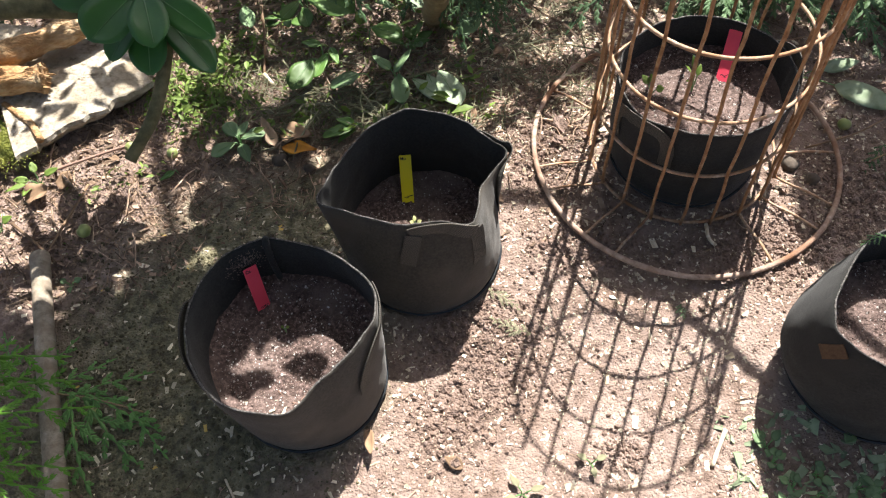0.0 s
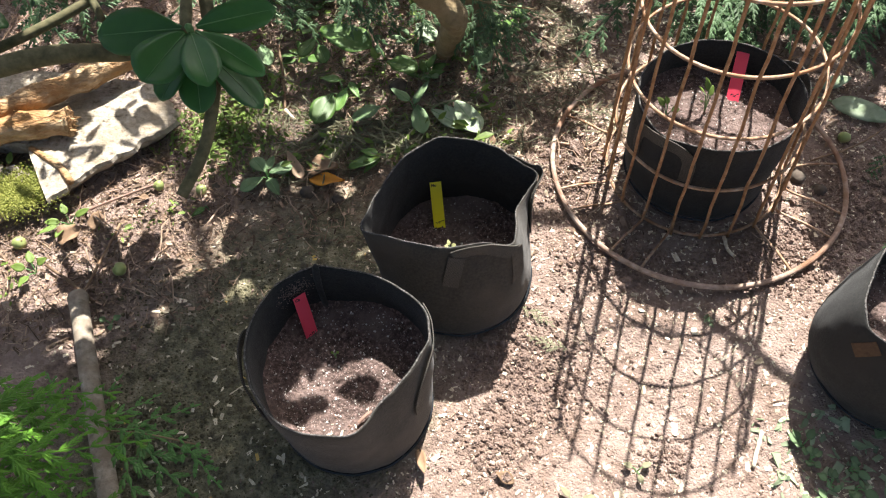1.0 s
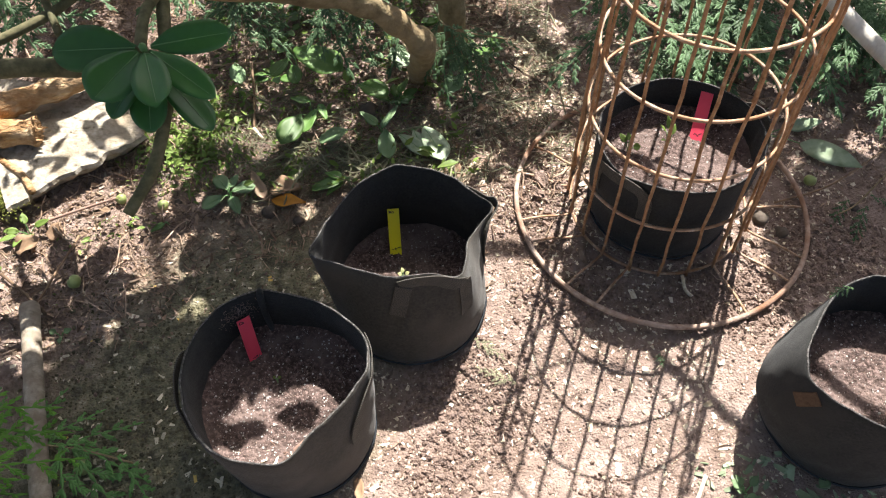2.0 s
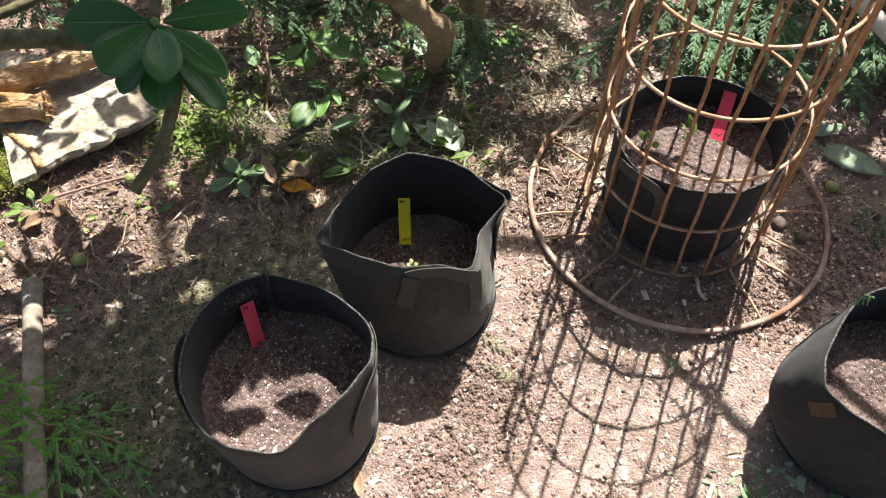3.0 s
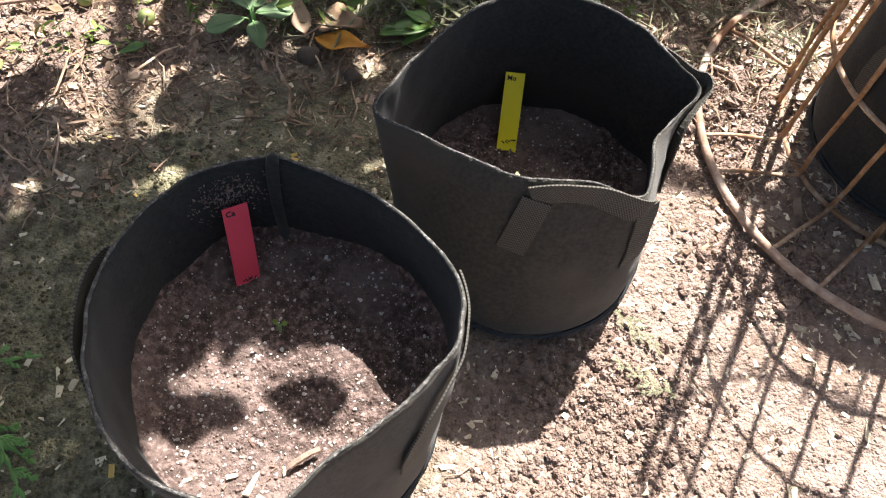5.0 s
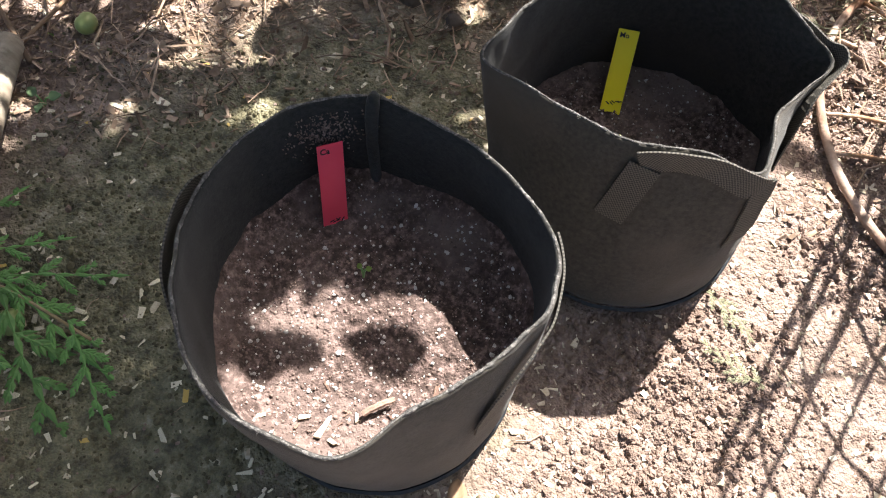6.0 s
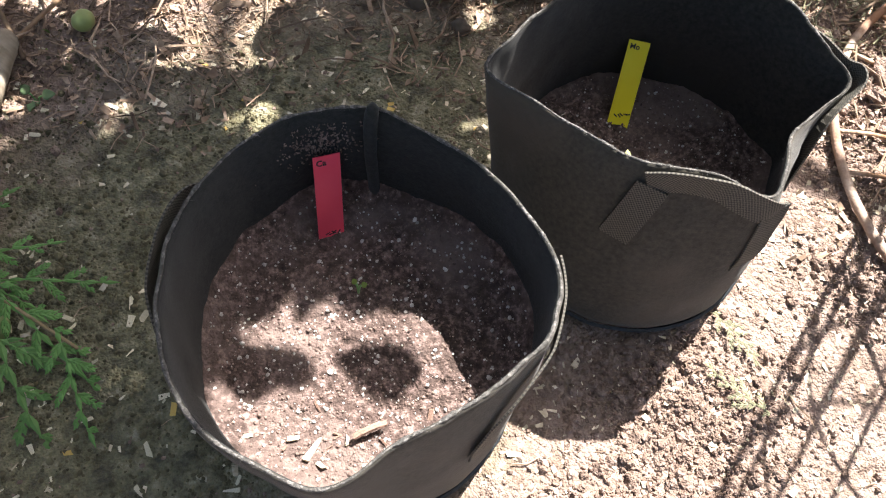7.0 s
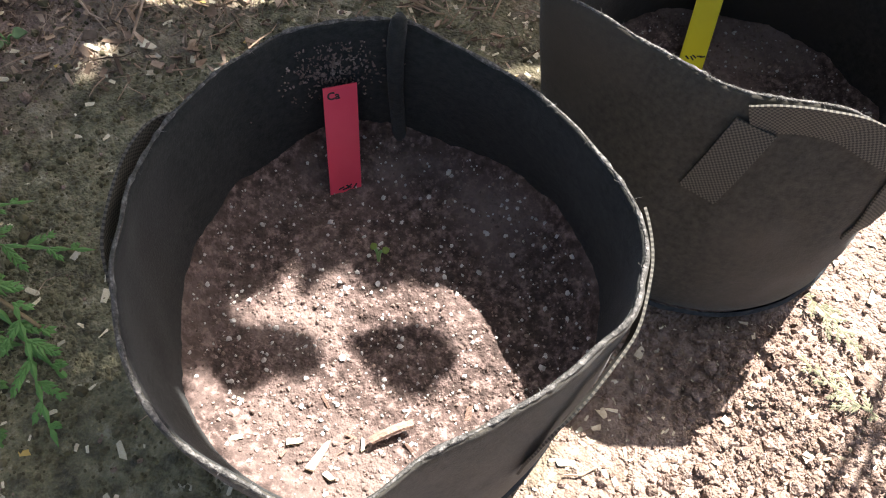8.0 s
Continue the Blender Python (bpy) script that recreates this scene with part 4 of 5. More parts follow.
def rhododendron():
    root = tagged(new("rhododendron"), "rhododendron shrub with glossy dark green leaves and bare lower limbs", "shrub")
    # old limb that bends down to the soil
    limb = spline([(0.172, 1.49, -0.03), (0.166, 1.44, 0.04), (0.166, 1.385, 0.12), (0.166, 1.335, 0.205), (0.118, 1.325, 0.27), (0.060, 1.315, 0.33),
                   (-0.02, 1.285, 0.385), (-0.16, 1.25, 0.44), (-0.34, 1.24, 0.50), (-0.6, 1.3, 0.6), (-0.9, 1.6, 0.8)], 8)
    rad = [0.0235 + 0.003 * math.sin(i * 0.8) + (0.003 if 20 < i < 28 else 0) for i in range(len(limb))]
    smooth(part("limb", tube(limb, rad, 18, wobble=0.09, seed=1), M_BARK, root, "thick tan-brown bent limb"))
    smooth(part("knot", tube([(0.164, 1.345, 0.205), (0.172, 1.326, 0.220), (0.176, 1.317, 0.226), (0.176, 1.3165, 0.2262)], [0.020, 0.016, 0.012, 0.005], 14, wobble=0.2, seed=2), M_BARK, root))
    back = spline([(0.262, 1.55, -0.02), (0.258, 1.56, 0.10), (0.25, 1.60, 0.30), (0.22, 1.7, 0.7), (0.1, 1.8, 1.2)], 6)
    smooth(part("trunk", tube(back, [0.034 - 0.0004 * i for i in range(len(back))], 16, wobble=0.12, seed=3), M_BARK, root))
    for pts, r, s in (([(-0.95, 1.06, 0.40), (-0.66, 1.075, 0.43), (-0.50, 1.083, 0.45), (-0.38, 1.09, 0.432), (-0.285, 1.088, 0.442)], 0.0155, 4),
                      ([(-0.85, 1.05, 0.40), (-0.511, 1.148, 0.45), (-0.382, 1.233, 0.47), (-0.30, 1.30, 0.50)], 0.008, 5),
                      ([(-0.262, 1.20, 0.47), (-0.258, 1.10, 0.44), (-0.262, 1.02, 0.405), (-0.292, 0.945, 0.352), (-0.336, 0.890, 0.316)], 0.0105, 6),
                      ([(-0.50, 1.40, 0.55), (-0.455, 1.25, 0.49), (-0.42, 1.15, 0.45)], 0.007, 7),
                      ([(-0.289, 1.079, 0.462), (-0.28, 1.15, 0.48), (-0.25, 1.22, 0.48)], 0.009, 8)):
        pts = spline(pts, 8)
        smooth(part("branch", tube(pts, [r * (1.05 - 0.2 * i / len(pts)) for i in range(len(pts))], 12, wobble=0.08, seed=s), M_GREENBARK, root))
    hub = Vector((-0.281, 1.079, 0.470))
    tips = [((-0.181, 0.973, 0.444), 0.047, 10), ((-0.258, 0.944, 0.466), 0.055, 0), ((-0.360, 0.985, 0.452), 0.080, -10), ((-0.432, 1.088, 0.462), 0.070, -34),
            ((-0.150, 1.088, 0.470), 0.052, 32), ((-0.350, 0.992, 0.405), 0.052, 5), ((-0.290, 0.962, 0.395), 0.056, 0),
            ((-0.195, 0.965, 0.385), 0.054, -12)]
    for k, (tip, w, roll) in enumerate(tips):
        tip = hub + (Vector(tip) + Vector((0.006, 0.004, 0)) - hub) * 0.94
        d = Vector(tip) - hub
        base = hub + d.normalized() * 0.010 + (Vector((0, 0, -0.02)) if k in (5, 6, 7) else Vector((0, 0, 0)))
        length = (Vector(tip) - base).length
        leaf = part("leaf", leaf_mesh(length, w, 0.06, 0.16, 16, 7, 0.62, 0.0009, 0.03, k, True), M_RHODO, root)
        smooth(leaf)
        leaf.matrix_basis = along(base, Vector(tip) + Vector((0, 0, 0.06 * length)), radians(roll))
        rib = [(0, length * s, -0.06 * length * s * s + 0.0006) for s in (0.02, 0.25, 0.5, 0.75, 0.95)]
        part("midrib", tube(rib, [0.0011, 0.0009, 0.0007, 0.0005, 0.0003], 5), M_RIB, leaf)
    part("bud", tube([hub + Vector((0, 0, -0.01)), hub + Vector((0, -0.004, 0.006)), hub + Vector((0, -0.008, 0.014))], [0.005, 0.006, 0.001], 8), M_RIB, root)
    # more leaf whorls on the upper twigs at the back
    rnd = random.Random(12)
    for cx, cy, cz in ((-0.40, 1.30, 0.50), (-0.66, 1.16, 0.50), (-0.16, 1.42, 0.52)):
        for k in range(6):
            a = 2 * math.pi * k / 6 + rnd.uniform(-0.3, 0.3)
            L = rnd.uniform(0.10, 0.13)
            tip = Vector((cx + L * math.cos(a), cy + L * math.sin(a), cz + rnd.uniform(-0.03, 0.02)))
            leaf = smooth(part("leaf", leaf_mesh(L, 0.052, 0.1, 0.2, 11, 5, 0.62, 0.0009, 0.03, k + 20, True), M_RHODO, root))
            leaf.matrix_basis = along((cx, cy, cz), tip)
    # the crown overhead, added out of view: limbs and leaves placed to throw the dappled shade
    for pts, r in (([(0.1, 1.8, 1.2), (0.0, 1.7, 1.25), (-0.2, 1.5, 1.2), (-0.4, 1.3, 1.1)], 0.018), ([(0.1, 1.8, 1.2), (0.4, 1.9, 1.4), (0.9, 1.8, 1.4)], 0.018),
                   ([(0.86, 1.47, 1.2), (0.96, 1.31, 1.2), (1.08, 1.12, 1.2), (1.22, 0.90, 1.2)], 0.012), ([(0.9, 1.8, 1.4), (0.86, 1.47, 1.2)], 0.012)):
        part("branch", tube(spline(pts, 5), r, 8, wobble=0.1), M_GREENBARK, root)
    zones = [(-0.46, 0.83, 0.09, 0.11, 0.0, 60),   # centre, half sizes, height of the shaded thing, leaves
        (-0.39, 0.63, 0.14, 0.24, 0.0, 230), (-0.235, 0.90, 0.155, 0.12, 0.0, 130), (-0.60, 0.52, 0.22, 0.22, 0.10, 185), (-0.57, 0.74, 0.05, 0.14, 0.03, 70), (-0.67, 0.78, 0.12, 0.10, 0.0, 80), (-0.245, 0.67, 0.05, 0.08, 0.115, 45), (-0.17, 0.735, 0.08, 0.04, 0.115, 30),
        (-0.27, 1.06, 0.16, 0.14, 0.46, 14), (0.0, 1.60, 0.34, 0.28, 0.0, 100), (0.10, 1.34, 0.12, 0.06, 0.26, 22), (-0.24, 1.23, 0.09, 0.07, 0.0, 22), (-0.64, 1.36, 0.20, 0.12, 0.05, 24), (-0.02, 1.47, 0.16, 0.10, 0.0, 10), (0.42, 1.44, 0.18, 0.2, 0.0, 62), (0.34, 1.23, 0.09, 0.07, 0.0, 14), (0.02, 1.31, 0.22, 0.11, 0.0, 40), (-0.45, 0.58, 0.08, 0.10, 0.0, 30), (-0.17, 1.04, 0.11, 0.07, 0.0, 55), (-0.45, 1.28, 0.30, 0.18, 0.0, 16), (1.15, 1.12, 0.33, 0.42, 0.0, 430), (0.96, 0.84, 0.12, 0.22, 0.0, 170), (0.85, 0.80, 0.07, 0.10, 0.0, 60),
        (0.30, 1.17, 0.12, 0.08, 0.0, 5), (0.84, 1.60, 0.3, 0.25, 0.0, 180)]
    holes = [(-0.350, 0.924, 0.030, 0.022), (-0.48, 0.985, 0.07, 0.03), (-0.318, 0.892, 0.008, 0.004), (-0.60, 0.86, 0.035, 0.05)]
    t = [leaf_mesh(1.0, 0.42, 0.1, 0.2, 6, 3, 0.62, 0.006, 0.0, s) for s in range(2)]
    places = []
    glades = [(-0.52, 1.04, 0.24, 0.14), (-0.60, 0.92, 0.07, 0.05), (-0.34, 1.12, 0.10, 0.08), (-0.19, 1.30, 0.07, 0.06)]   # open, mostly sunlit places
    flecks = [(-0.212, 0.645, 0.022, 0.004), (-0.18, 0.653, 0.015, 0.006), (-0.228, 0.568, 0.05, 0.018), (-0.10, 0.645, 0.03, 0.015)]   # sunlit flecks on the potting soil
    for cx, cy, rx, ry, z0, count in zones:
        fine = cy > 1.15 and cx < 0.6
        for k in range(count * 2 if fine else count):
            x, y = cx + rx * rnd.uniform(-1, 1), cy + ry * rnd.uniform(-1, 1)
            if any(((x - hx) / (hr + 0.02)) ** 2 + ((y - hy) / (hs + 0.02)) ** 2 < 1 for hx, hy, hr, hs in holes):
                continue
            if rnd.random() < 0.92 and z0 < 0.1 and any(((x - hx) / hr) ** 2 + ((y - hy) / hs) ** 2 < 1 for hx, hy, hr, hs in glades):
                continue
            low = Vector((x, y, z0)) + SUN_DIR * ((0.115 - z0) / SUN_DIR.z)
            if any(((low.x - hx) / (hr + 0.035)) ** 2 + ((low.y - hy) / (hs + 0.035)) ** 2 < 1 for hx, hy, hr, hs in flecks):
                continue
            h = rnd.uniform(0.62, 0.95) if fine else rnd.uniform(0.95, 1.45)
            p = Vector((x, y, z0)) + SUN_DIR * ((h - z0) / SUN_DIR.z)
            size = rnd.uniform(0.045, 0.085) if fine else rnd.uniform(0.07, 0.115)
            places.append((rnd.randrange(2), Matrix.Translation(p) @ random_turn(rnd, 0.5) @ Matrix.Scale(size, 4) @ Matrix.Translation((0, -0.5, 0))))
    # single leaves set along the sun's rays to shade the first bag
    for x, y, z0, size, turn in ((-0.122, 0.625, 0.115, 0.078, 1.57), (-0.195, 0.614, 0.115, 0.060, 1.3), (-0.255, 0.607, 0.115, 0.085, 1.8), (-0.270, 0.645, 0.115, 0.075, 0.4), (-0.250, 0.675, 0.115, 0.09, 1.2), (-0.268, 0.662, 0.115, 0.09, 1.57), (-0.268, 0.622, 0.115, 0.09, 1.4), (-0.282, 0.585, 0.115, 0.09, 1.57), (-0.228, 0.600, 0.115, 0.075, 1.57), (-0.262, 0.640, 0.115, 0.08, 0.3), (-0.270, 0.60, 0.18, 0.10, 1.57), (-0.272, 0.565, 0.19, 0.09, 1.4), (-0.16, 0.70, 0.115, 0.09, 1.2), (-0.24, 0.69, 0.115, 0.09, 0.6), (-0.20, 0.70, 0.115, 0.09, 1.5)):
        p = Vector((x, y, z0)) + SUN_DIR * ((1.05 - z0) / SUN_DIR.z)
        places.append((0, Matrix.Translation(p) @ Matrix.Rotation(turn, 4, "Z") @ Matrix.Diagonal((size * 1.5, size, size, 1)) @ Matrix.Translation((0, -0.5, 0))))
    tagged(smooth(part("crown", scatter(t, places), M_CANOPY, root, "unseen overhead foliage placed to throw dappled shade")), kind="stuff")


rhododendron()

# ---- unseen trees added round the bed to screen the sky ----
def screen_tree(az, seed):
    """A leafy tree added out of view to block sky light; its crown arches over the bed but leaves the sun's way open.
    """
    rnd = random.Random(seed)
    root = tagged(new("screen_tree"), "unseen leafy tree added beyond the bed to screen the sky", "tree", group="garden trees")
    mid = Vector((0.2, 0.9, 0.0))
    foot = Vector((3.3 * math.cos(az), 3.3 * math.sin(az), 0)) + mid
    root.location = foot
    top = Vector((-0.9 * math.cos(az), -0.9 * math.sin(az), 3.0))
    trunk = spline([(0, 0, -0.1), (0.05, 0.02, 0.9), top * 0.55 + Vector((0, 0, 0.3)), top], 6)
    smooth(part("trunk", tube(trunk, [0.11 - 0.0045 * i for i in range(len(trunk))], 12, wobble=0.12, seed=seed), M_BARK, root))
    for k in range(4):
        a = az + math.pi + rnd.uniform(-1.0, 1.0)
        p = Vector(trunk[8 + 2 * k])
        q = p + Vector((math.cos(a), math.sin(a), rnd.uniform(0.3, 0.8))) * 0.9
        part("limb", tube(spline([p, p.lerp(q, 0.5) + Vector((0, 0, 0.08)), q], 4), [0.035 - 0.0028 * i for i in range(9)], 8, wobble=0.1), M_BARK, root)
    t = [leaf_mesh(1.0, 0.5, 0.1, 0.2, 5, 3, 0.62, 0.006, 0.0, s) for s in range(2)]
    places = []
    while len(places) < 520:
        a, el = az + rnd.uniform(-0.55, 0.55), radians(rnd.uniform(2, 88))
        d = Vector((math.cos(a) * math.cos(el), math.sin(a) * math.cos(el), math.sin(el)))
        if d.angle(SUN_DIR) < radians(24) or (el > 0.9 and rnd.random() > math.cos(el) * 1.6):
            continue
        p = mid + d * rnd.uniform(2.6, 3.7) - foot
        places.append((rnd.randrange(2), Matrix.Translation(p) @ random_turn(rnd, 1.2) @ Matrix.Scale(rnd.uniform(0.13, 0.24), 4)))
    tagged(part("crown", scatter(t, places), M_CANOPY, root), kind="stuff")


for k in range(7):
    screen_tree(2 * math.pi * k / 7 + 0.698, 900 + k)

# ---- cedar sprays ----


def sprig_bar(verts, faces, p, q, w):
    """A slim four-sided leaf bar, flat in z."""
    d = (q - p)
    side = Vector((-d.y, d.x, 0)).normalized() * w if d.length > 0 else Vector((w, 0, 0))
    up = Vector((0, 0, w * 0.5))
    o = len(verts)
    m = p.lerp(q, 0.45)
    verts += [p, m + side, m + up, m - side, m - up, q]
    faces += [(o, o + 1, o + 2), (o, o + 2, o + 3), (o, o + 3, o + 4), (o, o + 4, o + 1), (o + 5, o + 2, o + 1), (o + 5, o + 3, o + 2), (o + 5, o + 4, o + 3), (o + 5, o + 1, o + 4)]


def spray_mesh(length, seed, droop=0.25, dense=0.8, width=0.0026, sub_most=0.019, fan=(26, 40)):
    """A flat, fan-like conifer spray along +y."""
    rnd = random.Random(seed)
    verts, faces = [], []

    def bend(p):
        s = p.y / length
        return Vector((p.x + 0.05 * length * math.sin(3 * s + seed), p.y, -droop * length * s * s - 0.9 * p.x * p.x / length + rnd.gauss(0, 0.0008)))

    n = max(6, int(length / 0.0125 * dense))
    for i in range(n):
        s0, s1 = i / n, (i + 1) / n
        sprig_bar(verts, faces, bend(Vector((0, length * s0, 0))), bend(Vector((0, length * s1 + 0.004, 0))), width * 1.1)
        reach = length * 0.42 * (1 - s0) ** 0.75 * (0.3 + 0.7 * min(1, s0 * 4)) * rnd.uniform(0.7, 1.15)
        side = 1 if i % 2 else -1
        ang = radians(rnd.uniform(36, 50))
        d = Vector((side * math.sin(ang), math.cos(ang), 0))
        p0 = Vector((0, length * s0, 0))
        m = max(2, int(reach / 0.0078))
        for j in range(m):
            a, b = p0 + d * (reach * j / m), p0 + d * (reach * (j + 1) / m + 0.003)
            sprig_bar(verts, faces, bend(a), bend(b), width)
            sub = min(sub_most, 0.006 + reach * 0.3) * (1 - 0.55 * j / m) * rnd.uniform(0.8, 1.2)
            for sd in (1, -1):
                if rnd.random() < 0.08:
                    continue
                e = Matrix.Rotation(sd * radians(rnd.uniform(*fan)), 3, "Z") @ d
                q = a + d * (sd * 0.0015)
                sprig_bar(verts, faces, bend(q), bend(q + e * sub), width * 0.85)
    me = bpy.data.meshes.new("spray")
    me.from_pydata([tuple(v) for v in verts], [], faces)
    return me


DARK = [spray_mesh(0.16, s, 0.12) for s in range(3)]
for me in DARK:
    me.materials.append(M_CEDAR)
FRONT = [spray_mesh(0.16, s + 11, 0.12, 0.62, 0.0031, 0.026, (18, 30)) for s in range(3)]
for me in FRONT:
    me.materials.append(M_CEDAR_FRONT)
LIGHT = [spray_mesh(0.22, s + 5, 0.16, 0.7, 0.0024, 0.032, (16, 28)) for s in range(3)]
for me in LIGHT:
    me.materials.append(M_CEDAR_LIGHT)


def cedar(name, label, sprays, meshes, base_len, seed, stems=()):
    """A cedar branch: sprays as (base, tip, roll degrees), stems as point rows."""
    root = tagged(new(name), label, "cedar branch")
    root.location = Vector(sprays[0][0])
    off = Matrix.Translation(-root.location)
    for pts in stems:
        smooth(part("twig", tube([Vector(p) - root.location for p in spline(pts, 5)], 0.0016, 6), M_BARK, root))
    rnd = random.Random(seed)
    for base, tip, roll in sprays:
        ob = tagged(part("spray", rnd.choice(meshes), None, root), kind="stuff")
        k = (Vector(tip) - Vector(base)).length / base_len
        ob.matrix_basis = off @ along(base, tip, radians(roll)) @ Matrix.Diagonal((k * rnd.uniform(0.85, 1.1), k, k, 1))
    return root


cedar("cedar_branch", "fallen dark green cedar branch lying beside the tool handle",
      [((-0.50, 0.66, 0.022), (-0.395, 0.70, 0.016), 0), ((-0.50, 0.655, 0.024), (-0.366, 0.592, 0.014), 5), ((-0.50, 0.65, 0.026), (-0.385, 0.53, 0.014), -5),
       ((-0.52, 0.66, 0.03), (-0.47, 0.50, 0.02), 0), ((-0.55, 0.67, 0.024), (-0.46, 0.73, 0.018), 0), ((-0.54, 0.665, 0.02), (-0.44, 0.655, 0.018), 0),
       ((-0.60, 0.68, 0.02), (-0.53, 0.78, 0.016), 0), ((-0.43, 0.63, 0.02), (-0.355, 0.545, 0.014), 0), ((-0.62, 0.70, 0.02), (-0.66, 0.80, 0.02), 0)], FRONT, 0.16, 1,
      [[(-0.7, 0.72, 0.02), (-0.55, 0.67, 0.022), (-0.48, 0.65, 0.022), (-0.40, 0.62, 0.016)]])
rnd = random.Random(21)
fronds = []
for k in range(15):
    y = 0.46 + 0.24 * k / 14
    z = 0.15 + rnd.uniform(-0.05, 0.03)
    x = (-0.445 if k in (5, 10) else -0.52) + rnd.uniform(-0.07, 0.01) - 0.04 * abs(k - 7) / 7
    fronds.append(((x - rnd.uniform(0.20, 0.26), y + rnd.uniform(-0.02, 0.03), z + rnd.uniform(0.03, 0.07)), (x, y + rnd.uniform(-0.02, 0.02), z), rnd.uniform(-20, 20)))
for tip in ((-0.428, 0.592, 0.155), (-0.45, 0.530, 0.14), (-0.465, 0.655, 0.13), (-0.455, 0.485, 0.14), (-0.49, 0.70, 0.12)):
    fronds.append(((tip[0] - 0.24, tip[1] + rnd.uniform(-0.02, 0.03), tip[2] + 0.05), tip, rnd.uniform(-15, 15)))
for k in range(12):
    y = 0.42 + 0.34 * rnd.random()
    x = -0.63 + rnd.uniform(-0.08, 0.03)
    fronds.append(((x - 0.22, y + 0.02, 0.18), (x, y, 0.10 + rnd.uniform(-0.03, 0.05)), rnd.uniform(-25, 25)))
cedar("cedar_shrub", "bright green cedar shrub with feathery overhanging fronds", fronds, LIGHT, 0.22, 2,
      [[(-1.1, 0.6, 0.0), (-0.95, 0.58, 0.15), (-0.75, 0.57, 0.22), (-0.62, 0.56, 0.2)]])
cedar("cedar_branch", "green cedar twig hanging beside the old limb",
      [((0.225, 1.44, 0.165), (0.215, 1.295, 0.07), 10), ((0.235, 1.43, 0.16), (0.285, 1.295, 0.06), 0), ((0.24, 1.43, 0.16), (0.34, 1.34, 0.06), -10),
       ((0.25, 1.44, 0.16), (0.40, 1.43, 0.10), 0), ((0.24, 1.44, 0.16), (0.38, 1.385, 0.08), 0), ((0.22, 1.45, 0.17), (0.16, 1.36, 0.09), 15), ((0.26, 1.43, 0.15), (0.30, 1.34, 0.06), 0)], DARK, 0.16, 3,
      [[(0.15, 1.60, 0.30), (0.20, 1.49, 0.19), (0.235, 1.435, 0.16), (0.36, 1.43, 0.12)]])
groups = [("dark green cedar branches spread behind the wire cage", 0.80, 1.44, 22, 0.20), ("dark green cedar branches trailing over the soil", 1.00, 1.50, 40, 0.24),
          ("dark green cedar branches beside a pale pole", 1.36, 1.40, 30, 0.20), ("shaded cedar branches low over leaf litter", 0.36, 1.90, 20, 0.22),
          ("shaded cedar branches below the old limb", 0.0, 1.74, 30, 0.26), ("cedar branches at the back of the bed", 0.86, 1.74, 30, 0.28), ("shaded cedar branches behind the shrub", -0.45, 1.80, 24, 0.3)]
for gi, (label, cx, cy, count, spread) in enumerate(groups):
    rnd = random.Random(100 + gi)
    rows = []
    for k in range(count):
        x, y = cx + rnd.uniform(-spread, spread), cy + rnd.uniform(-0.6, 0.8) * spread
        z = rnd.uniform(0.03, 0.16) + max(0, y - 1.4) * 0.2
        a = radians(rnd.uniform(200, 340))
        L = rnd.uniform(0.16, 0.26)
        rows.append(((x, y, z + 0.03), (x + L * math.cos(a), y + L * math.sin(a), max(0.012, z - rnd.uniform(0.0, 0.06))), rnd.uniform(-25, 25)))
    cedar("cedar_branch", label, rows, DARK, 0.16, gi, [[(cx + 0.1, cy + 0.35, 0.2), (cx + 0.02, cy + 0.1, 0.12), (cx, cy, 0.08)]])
cedar("cedar_branch", "small grey-green cedar twig lying beside the hoop",
      [((0.99, 0.98, 0.012), (0.93, 0.93, 0.008), 0), ((1.02, 0.96, 0.012), (0.96, 0.89, 0.008), 0), ((1.04, 0.99, 0.012), (1.10, 0.93, 0.008), 0)], DARK, 0.16, 9,
      [[(1.10, 1.04, 0.012), (1.0, 0.97, 0.012), (0.95, 0.95, 0.01)]])
DRY = [spray_mesh(0.16, 3, 0.05)]
DRY[0].materials.append(M_DRYGRASS)
def on_soil(p, lift=0.0):
    return (p[0], p[1], float(ground_z(p[0], p[1])) + lift)


for base, tip, dry in (((0.512, 0.706, 0.004), (0.506, 0.672, 0.022), False), ((0.245, 0.685, 0.008), (0.180, 0.722, 0.008), True), ((0.185, 0.775, 0.006), (0.235, 0.73, 0.006), True),
                       ((0.74, 0.655, 0.248), (0.700, 0.645, 0.248), False)):
    if base[2] < 0.1:
        base, tip = on_soil(base, base[2] + 0.004), on_soil(tip, tip[2] + 0.004)
    cedar("cedar_sprig", "small dry pale cedar sprig on the soil" if dry else "small broken green cedar sprig", [(base, tip, 0)], DRY if dry else DARK, 0.16, 3)

